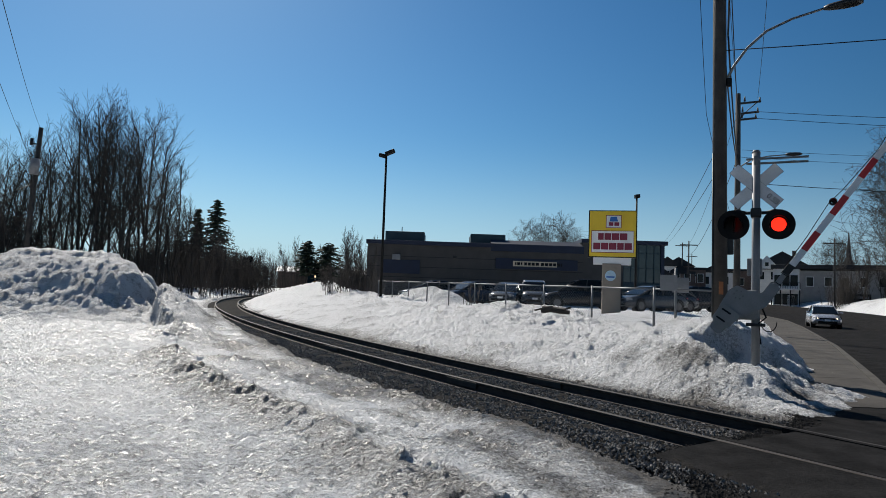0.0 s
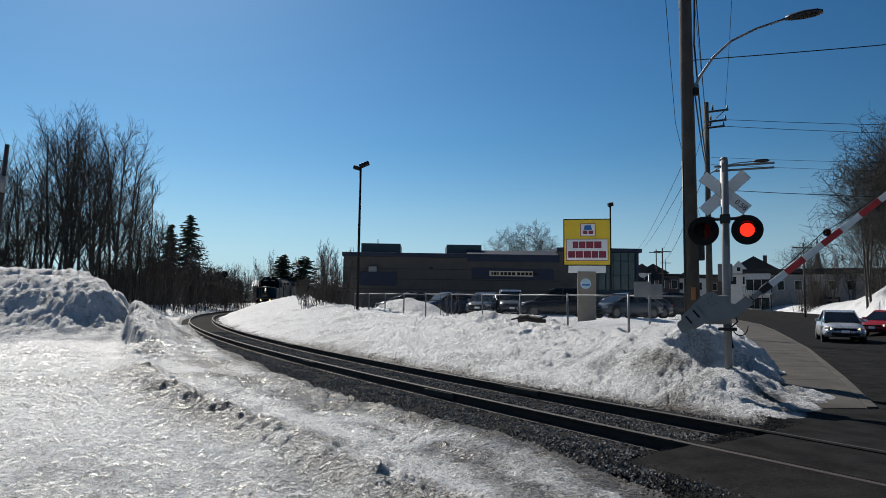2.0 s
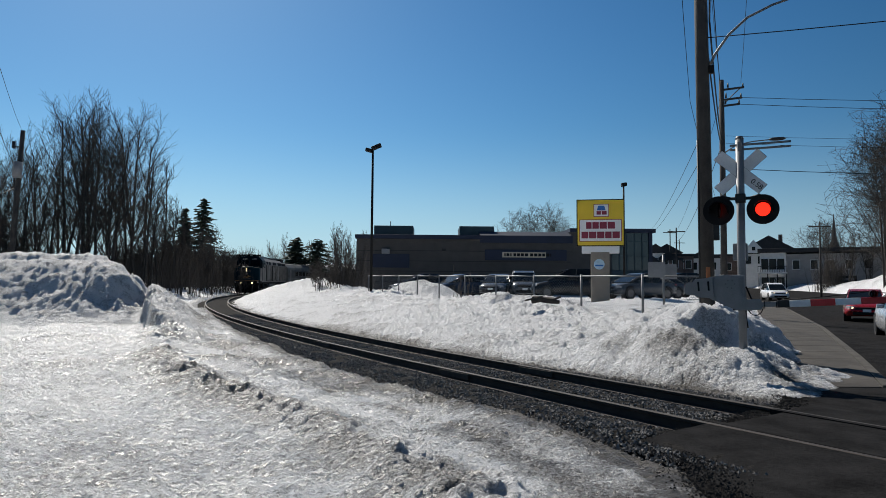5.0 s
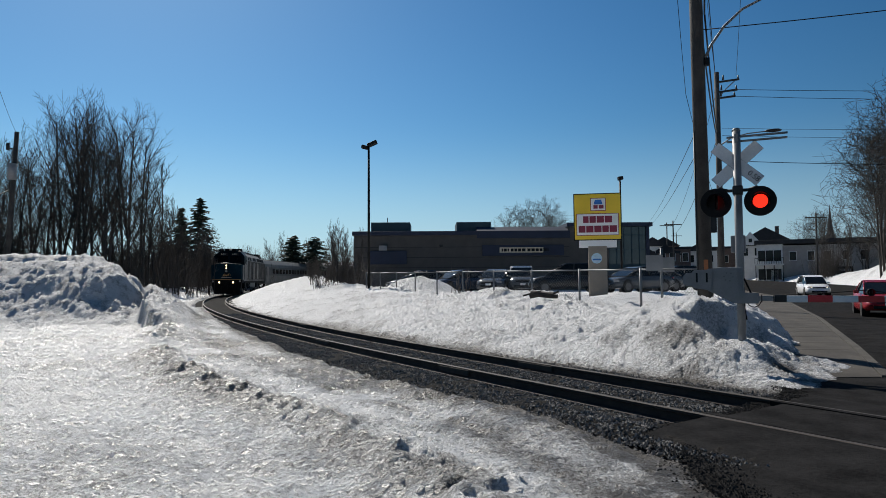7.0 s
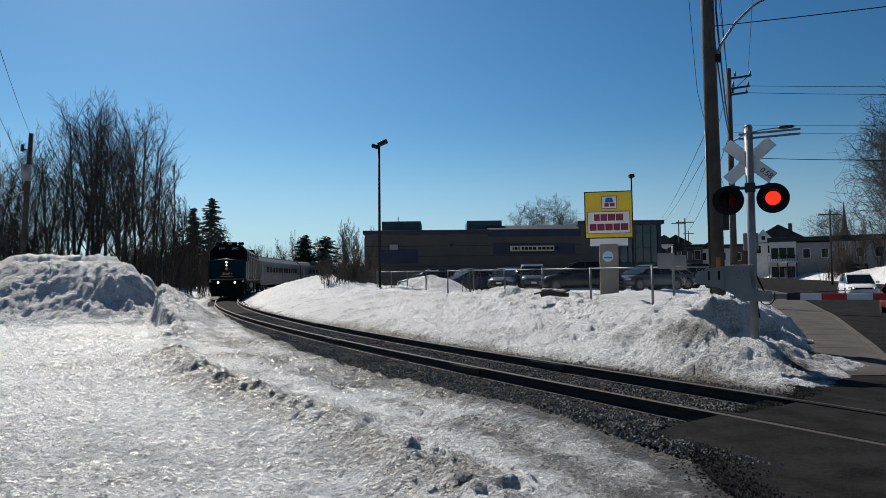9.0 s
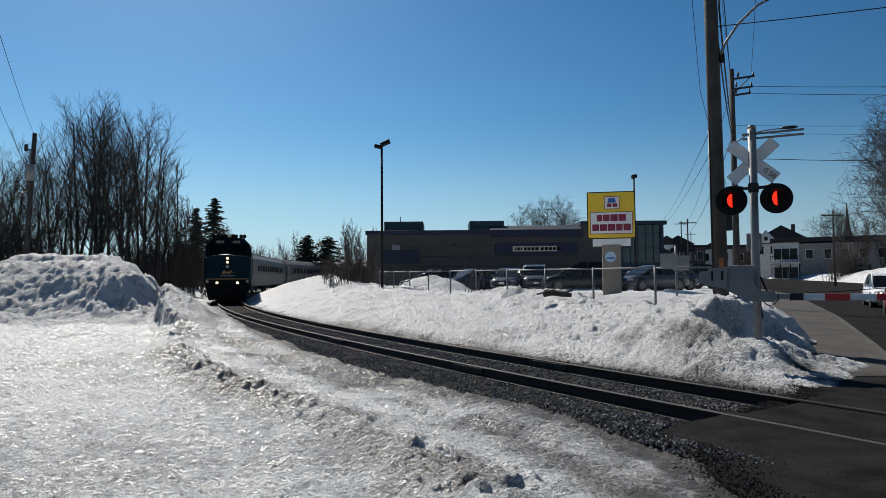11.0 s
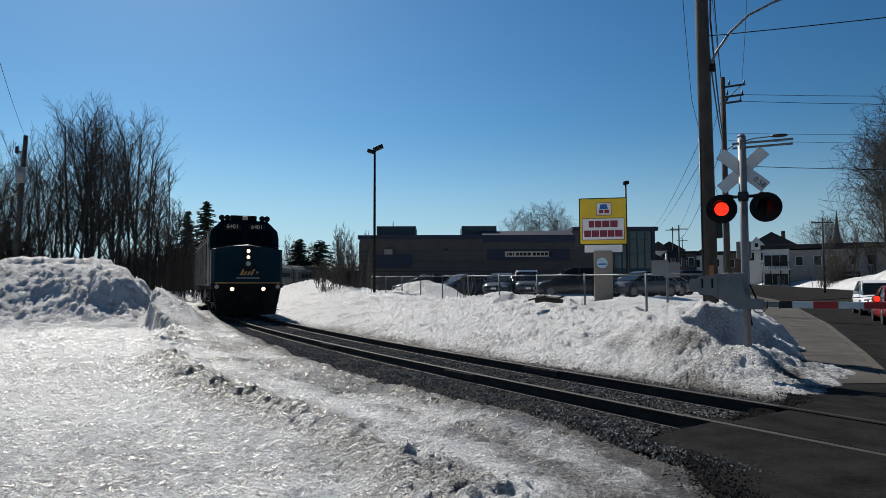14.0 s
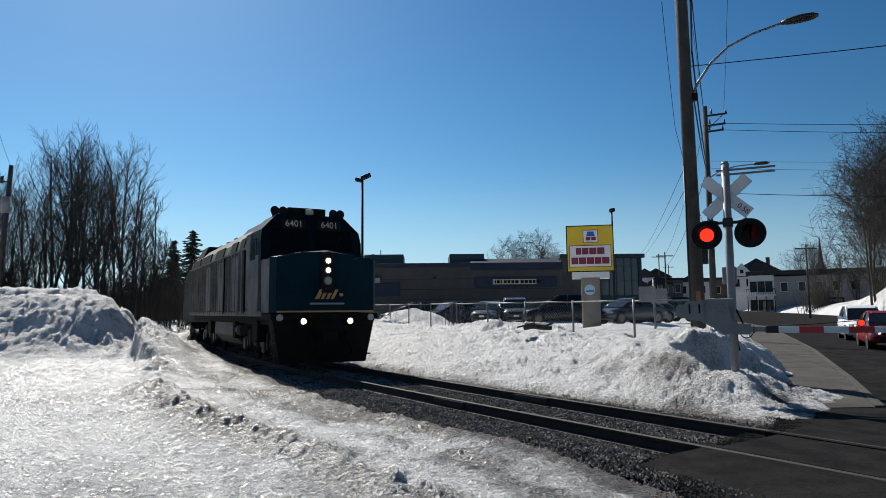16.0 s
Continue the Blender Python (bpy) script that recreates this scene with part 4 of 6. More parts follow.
def build_signal():
    t = thing("crossing_signal", pose(5.33, 11.45, 0, 0, 0, -26), "grey rail-crossing mast with crossbuck, flashing red lamps and gate", "crossing signal")
    part("mast", rod((0, 0, 0.1), (0, 0, 4.17), 0.068, seg=18), GREYPAINT, t)
    part("mast_cap", rod((0, 0, 4.16), (0, 0, 4.21), 0.075, 0.05, seg=18), GALV, t)
    for k, w in enumerate((42, -42)):
        blade = part("blade", box(0.95, 0.012, 0.20, 0, 0.085 + 0.018 * k, 3.60, ry=w, bevel=0.004), WHITEPAINT, t, "grey-white crossbuck blade, seen from behind")
        part("blade_edge", box(0.96, 0.010, 0.21, 0, 0.094 + 0.018 * k, 3.60, ry=w), GALV, blade)
        if k == 0:
            part("mile_number", lettering("0.58", 0.13, 0.003, pose(0.26, 0.074, 3.366, 0, 42, 0)), BLACK, blade, "black painted number 0.58")
    bm = box(0.95, 0.03, 0.035, 0.32, -0.04, 4.05, bevel=0.006)
    box(0.95, 0.03, 0.035, 0.32, 0.06, 3.99, bevel=0.006, bm=bm)
    box(0.06, 0.16, 0.16, 0.0, 0.0, 4.02, bm=bm)
    part("top_bracket", bm, GALV, t)
    bm = rod((-0.36, -0.03, 3.12), (0.36, -0.03, 3.12), 0.028, seg=10)
    box(0.17, 0.2, 0.16, 0, -0.02, 3.12, bevel=0.03, bm=bm)
    for s in (-1, 1):
        tube([(0.16 * s, -0.03, 3.12), (0.3 * s, -0.05, 3.16), (0.36 * s, -0.1, 3.1)], 0.03, 8, bm)
        rod((0.36 * s, -0.1, 3.15), (0.36 * s, -0.1, 2.85), 0.03, bm=bm)
    part("lamp_arm", bm, DARKMETAL, t)
    rotors = []
    for s in (-1, 1):
        cx, cz = 0.345 * s, 2.9
        # backing disc with an opening, hood and bowl
        seg = 40
        ring_o = [(cx + 0.252 * math.cos(w), -0.22, cz + 0.252 * math.sin(w)) for w in [2 * math.pi * k / seg for k in range(seg)]]
        ring_i = [(cx + 0.128 * math.cos(w), -0.22, cz + 0.128 * math.sin(w)) for w in [2 * math.pi * k / seg for k in range(seg)]]
        back = lambda r, dy: [(p[0], p[1] + dy, p[2]) for p in r]
        lamp = part("lamp_head", loft([ring_i, ring_o, back(ring_o, 0.02), back(ring_i, 0.02), ring_i], caps=False), BLACK, t, "round black lamp backing")
        hood = []
        for k in range(17):
            w = math.pi * (-0.1 + 1.2 * k / 16)
            hood.append((w, 0.34 + 0.02 * math.sin(w)))
        bm = bmesh.new()
        for r, flip in ((0.140, 1), (0.147, -1)):
            a0 = [bm.verts.new((cx + r * math.cos(w), -0.225, cz + r * math.sin(w))) for w, d in hood]
            b0 = [bm.verts.new((cx + r * math.cos(w), -0.225 - d * max(0.12, max(0.0, math.sin(w)) ** 0.6), cz + r * math.sin(w) - 0.03)) for w, d in hood]
            for i in range(16):
                bm.faces.new((a0[i], a0[i + 1], b0[i + 1], b0[i])[::flip])
        part("hood", bm, BLACK, lamp)
        rings = [[(cx + 0.14 * math.cos(q) * math.cos(w), -0.2 + 0.14 * math.sin(q), cz + 0.14 * math.cos(q) * math.sin(w)) for w in [2 * math.pi * k / 24 for k in range(24)]] for q in (0, 0.5, 1.0, 1.45)]
        part("bowl", loft(rings), BLACK, lamp)
        # lens drum: a lit lens in a shallow dark cup, turning on an upright pin
        rotor = part("lens_drum", lens_drum(0.116), (REDGLOW, REDLENS), lamp, "round red lens, lit on one face")
        rotor.matrix_basis = pose(cx, -0.2, cz)
        rotors.append(rotor)
    # relay boxes and the gate drive on the mast
    part("junction_box", box(0.24, 0.16, 0.3, -0.02, 0.14, 2.2, bevel=0.02), GREYPAINT, t)
    part("drive_box", box(0.42, 0.34, 0.5, -0.16, 0.06, 1.55, bevel=0.03), GREYPAINT, t)
    part("drive_bracket", box(0.3, 0.3, 0.05, 0, 0, 1.22, bevel=0.01), DARKMETAL, t)
    part("cable", tube([(0.08 + 0.12 * (1 - math.cos(q)), -0.2, 1.28 - 0.16 * math.sin(q)) for q in [math.pi * k / 10 for k in range(11)]], 0.009, 6), BLACK, t)
    part("cable", tube([(0.06, -0.05, 1.6), (0.16, -0.08, 1.35), (0.05, -0.09, 1.25), (0.08, -0.07, 0.9)], 0.015, 6), BLACK, t)
    # gate arm: it swings about a pin through the drive box
    arm = part("gate_arm", prism([(-0.22, 0.17), (0.1, 0.2), (0.24, 0.14), (0.27, -0.12), (0.36, -0.24), (0.58, -0.24), (0.58, -0.42), (0.2, -0.42), (-0.1, -0.26), (-0.22, -0.2)], 0.06, bevel=0.01), GREYPAINT, t, "grey steel gate arm base, dented")
    part("counterweight", prism([(-0.47, 0.1), (-0.43, 0.15), (-0.14, 0.16), (-0.14, -0.2), (-0.43, -0.16), (-0.48, -0.1)], 0.05, bevel=0.01, m=pose(0, -0.06, 0)), GREYPAINT, arm)
    part("counterweight", prism([(-0.6, 0.06), (-0.56, 0.1), (-0.36, 0.1), (-0.36, -0.14), (-0.56, -0.12), (-0.62, -0.07)], 0.05, bevel=0.01, m=pose(0, -0.02, 0)), GREYPAINT, arm)
    for x in (-0.38, -0.22):
        part("slot", box(0.03, 0.012, 0.16, x, -0.062, 0.02), BLACK, arm)
    for w in range(6):
        part("bolt", rod((0.12 + 0.07 * math.cos(w), -0.012, 0.03 + 0.07 * math.sin(w)), (0.12 + 0.07 * math.cos(w), 0.0, 0.03 + 0.07 * math.sin(w)), 0.014, seg=6), GALV, arm)
    part("socket", box(0.36, 0.05, 0.085, 0.66, 0.03, -0.335, bevel=0.01), GREYPAINT, arm)
    part("socket_clamp", box(0.18, 0.06, 0.12, 0.90, 0.03, -0.335, bevel=0.012), DARKMETAL, arm)
    for x in (0.62, 0.8):
        part("clamp_bolt", rod((x, -0.01, -0.27), (x, -0.01, -0.40), 0.008, seg=6), BLACK, arm)
    x, k = 0.99, 1
    while x < 7.4:
        w = 0.305 if k == 1 else 0.352
        h = 0.115 - 0.006 * x
        part("stripe", box(w - 0.002, 0.03, h, x + w / 2, 0.03, -0.34, bevel=0.006), RED if k % 2 == 0 and k else WHITEPAINT, arm, "red stripe" if k % 2 == 0 and k else "white stripe")
        x, k = x + w, k + 1
    lenses = []
    for x in (2.17, 4.25, 6.9):
        circle = lambda r, y: [(x + r * math.cos(w), y, -0.235 + r * math.sin(w)) for w in [2 * math.pi * k / 18 for k in range(18)]]
        lamp = part("arm_lamp", loft([circle(0.052, 0.0), circle(0.052, -0.05), circle(0.058, -0.05), circle(0.058, 0.05), circle(0.02, 0.07)], caps=False), BLACK, arm)
        lens = part("arm_lens", lens_drum(0.046), (REDGLOW, REDLENS), arm, "small red lens, lit on one face")
        lens.matrix_basis = pose(x, -0.02, -0.235)
        lenses.append(lens)
        part("lamp_strap", box(0.05, 0.02, 0.14, x, 0.03, -0.31), DARKMETAL, lamp)
    part("arm_cable", tube([(0.9, 0.0, -0.27), (1.5, -0.01, -0.25), (2.1, 0.0, -0.20), (2.4, 0.0, -0.24), (3.2, 0.0, -0.285), (3.5, 0.0, -0.25), (4.4, 0.0, -0.21), (4.6, 0.0, -0.25)], 0.007, 6), BLACK, arm)
    return t, arm, rotors, lenses


signal, gate_arm, rotors, arm_lenses = build_signal()


# ---- poles, lamps and wires ----
def wire(p, q, sag, r, name="wire", label="black overhead wire between poles", parent=None):
    p, q = Vector(p), Vector(q)
    pts = [p.lerp(q, k / 14) - Vector((0, 0, sag * 4 * (k / 14) * (1 - k / 14))) for k in range(15)]
    ob = part(name, tube(pts, r, 5), BLACK, parent)
    return tagged(ob, label, "wire", "overhead wires") if parent is None else ob


def cobra(t, pts, length):
    """A street-lamp arm and head on the pole t; points in the pole's space."""
    part("lamp_bracket", tube(pts, 0.032, 8, taper=0.8), GALV, t)
    p, d = Vector(pts[-1]), (Vector(pts[-1]) - Vector(pts[-2]))
    d.z = 0.02
    d.normalize()
    s = d.cross(Vector((0, 0, 1)))
    rings = []
    for f, w, h in ((0, 0.05, 0.05), (0.15, 0.09, 0.08), (0.5, 0.15, 0.1), (0.85, 0.14, 0.08), (1.0, 0.06, 0.04)):
        c = p + d * (length * f)
        rings.append([c + s * (w * math.cos(a_)) + Vector((0, 0, h * (math.sin(a_) if math.sin(a_) > 0 else 0.7 * math.sin(a_)))) for a_ in [2 * math.pi * k / 12 for k in range(12)]])
    part("lamp_head", loft(rings, smooth=True), DARKMETAL, t, "grey cobra lamp head")


def build_poles():
    t = thing("utility_pole", pose(6.1, 14.85, 0), "tall weathered wooden pole with a street-lamp arm, standing in snow", "utility pole")
    part("pole", rod((0.03, 0, 0.3), (-0.06, 0, 13.6), 0.165, 0.125, 18), WOODPOLE, t)
    cobra(t, [(0.09, -0.06, 6.5), (0.24, -0.12, 6.85), (0.5, -0.24, 7.25), (0.85, -0.40, 7.58), (1.3, -0.62, 7.78), (1.82, -0.91, 7.9)], 0.72)
    part("arm_clamp", box(0.12, 0.12, 0.18, 0.15, -0.08, 6.5, bevel=0.02), BLACK, t)
    part("marker_tag", box(0.09, 0.02, 0.28, -0.02, -0.166, 1.9), mat("orange_tag", (0.35, 0.13, 0.05), 0.7), t)
    part("conduit", rod((-0.14, -0.02, 0.6), (-0.15, -0.02, 4.9), 0.025), DARKMETAL, t)
    part("crossarm", box(2.4, 0.1, 0.12, -0.05, 0.05, 12.6, rz=-26, bevel=0.01), WOODPOLE, t)
    part("meter_box", box(0.16, 0.14, 0.5, 0.24, 0.05, 2.9, bevel=0.02), DARKMETAL, t)
    t = thing("utility_pole", pose(13.65, 31.2, 0), "wooden pole with crossarms, insulators and a small street lamp", "utility pole")
    part("pole", rod((0, 0, 0.2), (0.02, 0, 11.5), 0.16, 0.11, 14), WOODPOLE, t)
    for z, x0, x1 in ((11.1, 0.0, 1.1), (10.6, -0.1, 1.0), (10.3, -0.1, 0.9)):
        part("crossarm", box(x1 - x0, 0.08, 0.09, (x0 + x1) / 2, 0, z, ry=-8, bevel=0.01), DARKMETAL, t)
        for f in (0.3, 0.95):
            part("insulator", rod((x0 + (x1 - x0) * f, 0, z + 0.05), (x0 + (x1 - x0) * f, 0, z + 0.28), 0.05, 0.03, 8), DARKMETAL, t)
    part("brace", tube([(0, 0, 10.2), (0.5, 0, 10.75), (1.0, 0, 11.2)], 0.025, 6), GALV, t)
    cobra(t, [(0.1, 0, 8.0), (0.6, -0.1, 8.35), (1.3, -0.3, 8.5), (2.0, -0.5, 8.55)], 0.7)
    t = thing("utility_pole", pose(-23.91, 38.2, 0, 0, 2.84, 0), "leaning grey wooden pole with a transformer", "utility pole")
    part("pole", rod((0, 0, 0.6), (0, 0, 10.35), 0.17, 0.12, 14), WOODPOLE, t)
    part("transformer", rod((0.05, -0.25, 7.6), (0.05, -0.25, 8.5), 0.24, seg=16), GREYPAINT, t)
    part("bracket", box(0.5, 0.06, 0.06, -0.2, 0, 9.4), DARKMETAL, t)
    part("insulator", rod((-0.45, 0, 9.3), (-0.45, 0, 9.7), 0.09, seg=8), DARKMETAL, t)
    for x, y, z0, z1 in ((36.9, 103.6, 1.2, 10.9), (30.9, 84.5, 1.0, 9.4), (37.8, 64.8, 0.8, 8.3), (50, 135, 2, 11.5)):
        t = thing("utility_pole", pose(x, y, 0), "distant wooden pole with a short crossarm", "utility pole", "poles along the street")
        part("pole", rod((0, 0, z0), (0, 0, z1), 0.11, 0.08, 8), WOODPOLE, t)
        part("crossarm", box(2.2, 0.1, 0.12, 0, 0, z1 - 0.5), WOODPOLE, t)
    # car-park flood lamps
    for x, y, z0, z1, w in ((-3.62, 39.87, 0.8, 9.75, 1), (13.8, 48.1, 0.8, 9.0, 0)):
        t = thing("flood_lamp", pose(x, y, 0), "dark steel lamp post with a tilted floodlight", "lamp post", "car-park lamps")
        part("post", rod((0, 0, z0), (0, 0, z1), 0.085, 0.065, 12), BLACK, t)
        part("foot", rod((0, 0, z0), (0, 0, z0 + 0.35), 0.22, seg=14), CONCRETE, t)
        if w:
            part("lamp_head", box(0.62, 0.5, 0.2, 0.22, -0.1, z1 + 0.18, ry=-24, bevel=0.05), BLACK, t)
            part("lamp_head", box(0.42, 0.4, 0.2, -0.24, 0.12, z1 + 0.02, ry=14, bevel=0.05), BLACK, t)
        else:
            part("lamp_head", box(0.36, 0.4, 0.26, 0, -0.1, z1 + 0.1, ry=-8, bevel=0.05), BLACK, t)
    # wires
    for p, q, s, r in (
        ((14.6, 31.2, 11.35), (7.2, 14.3, 12.7), 0.5, 0.009), ((13.6, 31.2, 11.5), (6.0, 14.9, 13.5), 0.5, 0.009),
        ((7.2, 14.3, 12.7), (-2.5, -4.0, 12.4), 0.5, 0.008), ((6.0, 14.9, 13.5), (-4.0, -4.0, 13.0), 0.5, 0.008),
        ((6.25, 14.8, 7.6), (13.6, 31.1, 8.6), 0.45, 0.022), ((6.2, 14.8, 6.9), (13.6, 31.1, 8.3), 0.4, 0.02), ((6.25, 14.75, 9.6), (13.7, 31.1, 9.6), 0.5, 0.014),
        ((6.25, 14.8, 7.6), (-1.5, -4.0, 7.9), 0.4, 0.022),
        ((5.67, 15.0, 8.9), (8.0, 20.5, 7.4), 0.1, 0.008), ((8.0, 20.5, 7.4), (13.6, 31.2, 5.0), 0.3, 0.008),
        ((6.15, 14.8, 7.24), (30, 10.8, 9.6), 0.35, 0.012),
        ((14.4, 31.0, 10.62), (60, 33, 13.4), 0.8, 0.013), ((14.3, 31.0, 10.3), (60, 33, 12.6), 0.8, 0.013),
        ((13.8, 31.1, 8.8), (60, 33, 11.4), 0.8, 0.008), ((13.8, 31.1, 8.45), (60, 33, 10.7), 0.8, 0.008), ((13.8, 31.1, 7.25), (60, 33, 9.4), 0.9, 0.016),
        ((6.0, 14.9, 4.9), (17.2, 52.3, 6.3), 0.25, 0.007), ((6.0, 14.9, 4.4), (19.4, 58.8, 6.6), 0.25, 0.007),
        ((13.65, 31.2, 10.6), (30.9, 84.5, 9.0), 0.8, 0.012), ((13.65, 31.2, 8.4), (30.9, 84.5, 7.6), 0.9, 0.016), ((30.9, 84.5, 9.0), (36.9, 103.6, 10.4), 0.3, 0.012),
        ((-23.5, 38.4, 10.25), (-3.6, 4.0, 5.9), 0.35, 0.007), ((-24.33, 38.37, 9.33), (-6.89, 9.75, 5.04), 0.1, 0.006), ((-23.8, 38.2, 7.0), (-26.5, 27.0, 4.2), 0.9, 0.03)):
        wire(p, q, s, r)


build_poles()


# ---- fence ----
def build_fence():
    step = Vector((-1.075, 2.655, 0))
    posts = [Vector((6.0, 17.3, 0))] + [Vector((5.7, 18.1, 0)) + step * k for k in range(10)]
    top = lambda p: 1.90 + (p.y - 18.1) * 0.0155
    foot = lambda p: top(p) - 1.35
    runs = [posts, [Vector((6.0, 17.3, 0)) + Vector((1.9, 0.75, 0)) * k for k in range(2)]]
    t = thing("chain_link_fence", Matrix(), "grey galvanised chain-link fence standing in snow", "fence")
    for n, run in enumerate(runs):
        for k, p in enumerate(run):
            if n and not k:
                continue
            tall = 0.55 if not (n or k) else 0.05
            part("post", rod((p.x, p.y, foot(p)), (p.x, p.y, top(p) + tall), 0.032, seg=10), GALV, t)
        for p, q in zip(run, run[1:]):
            part("top_rail", rod((p.x, p.y, top(p)), (q.x, q.y, top(q)), 0.022, seg=8), GALV, t)
            d = q - p
            ln, bm = d.length, bmesh.new()
            h = 1.22
            for k in range(int((ln + h) / 0.1)):
                for flip in (0, 1):
                    a0, a1 = k * 0.1 - h, k * 0.1
                    s0, s1 = max(a0, 0), min(a1, ln)
                    if s1 - s0 < 0.02:
                        continue
                    z0, z1 = s0 - a0, s1 - a0
                    if flip:
                        z0, z1 = h - z0, h - z1
                    pa, pb = p + d * (s0 / ln), p + d * (s1 / ln)
                    rod((pa.x, pa.y, top(pa) - 1.24 + z0), (pb.x, pb.y, top(pb) - 1.24 + z1), 0.0018, seg=3, bm=bm, caps=False)
            tagged(part("mesh_panel", bm, GALV, t), kind="stuff")
    for x, y, w, h, z in ((5.78, 17.25, 0.42, 0.4, 2.05), (6.35, 18.0, 0.42, 0.4, 2.02)):
        tagged(part("fence_sign", box(w, 0.02, h, x, y - 0.06, z, rz=-20, bevel=0.004), GREYPAINT), "blank grey metal sign plate wired to the fence", "sign", "plates on the fence")

    log = tube([(2.95, 19.85, 1.18), (3.2, 19.75, 1.22), (3.5, 19.6, 1.17), (3.7, 19.5, 1.16)], 0.085, 9, taper=0.7)
    box(0.7, 0.18, 0.05, 3.3, 19.72, 1.27, rx=12, ry=5, rz=-28, bevel=0.02, bm=log)
    box(0.55, 0.12, 0.05, 3.0, 19.8, 1.25, ry=-14, rz=-8, bevel=0.015, bm=log)
    box(0.35, 0.08, 0.05, 3.6, 19.55, 1.25, ry=-20, rz=-40, bevel=0.015, bm=log)
    tagged(part("broken_log", log, BARK), "weathered dark broken log lying on the snow bank", "debris")


build_fence()


# ---- pylon sign ----
def build_pylon():
    t = thing("pylon_sign", pose(8.03, 32.0, 0, 0, 0, -12), "yellow and white pharmacy pylon sign on a beige pillar", "sign")
    part("pillar", box(0.86, 0.5, 2.8, 0.0, 0.05, 1.9, bevel=0.02), BEIGE, t)
    part("neck", box(1.75, 0.4, 0.34, 0.02, 0.05, 3.42, bevel=0.01), SIGNWHITE, t)
    c = part("cabinet", box(2.24, 0.42, 2.26, 0.02, 0.05, 4.71, bevel=0.015), BLACK, t)
    part("face", box(2.14, 0.02, 2.16, 0.02, -0.165, 4.71), YELLOW, c, "yellow backlit face")
    part("name_panel_edge", box(1.98, 0.012, 1.06, 0.02, -0.176, 4.34, bevel=0.005), MAROON, c)
    part("name_panel", box(1.92, 0.014, 1.0, 0.02, -0.184, 4.34, bevel=0.005), SIGNWHITE, c, "white panel with two maroon lines")
    for z, ws in ((4.58, (0.26, 0.30, 0.34, 0.34)), (4.12, (0.32, 0.34, 0.34, 0.30, 0.34))):
        x = 0.02 - (sum(ws) + 0.035 * (len(ws) - 1)) / 2
        for w in ws:
            part("name_bar", box(w, 0.012, 0.32, x + w / 2, -0.196, z, bevel=0.003), MAROON, c)
            x += w + 0.035
    part("emblem_panel", box(0.72, 0.014, 0.62, 0.06, -0.180, 5.30, bevel=0.03), MAROON, c)
    part("emblem_panel_inner", box(0.66, 0.014, 0.56, 0.06, -0.188, 5.30, bevel=0.03), SIGNWHITE, c)
    part("emblem", prism([(-0.14, 5.3), (-0.09, 5.52), (0.2, 5.52), (0.26, 5.3)], 0.012, m=pose(0, -0.206, 0)), SIGNBLUE, c)
    bm = box(0.2, 0.012, 0.17, -0.06, -0.2, 5.18)
    box(0.22, 0.012, 0.17, 0.2, -0.2, 5.18, bm=bm)
    part("emblem_bars", bm, MAROON, c)
    part("roundel", rod((-0.05, -0.205, 2.72), (-0.05, -0.19, 2.72), 0.25, seg=28), mat("pale_blue_vinyl", (0.45, 0.62, 0.72), 0.5), t)
    part("roundel_wave", box(0.38, 0.012, 0.07, -0.05, -0.212, 2.66), SIGNBLUE, t)


build_pylon()


# ---- the shop ----
SHOPGLASS = mat("shop_glass", (0.03, 0.045, 0.05), 0.1, vary=0.3, scale=0.5, spec=0.7)


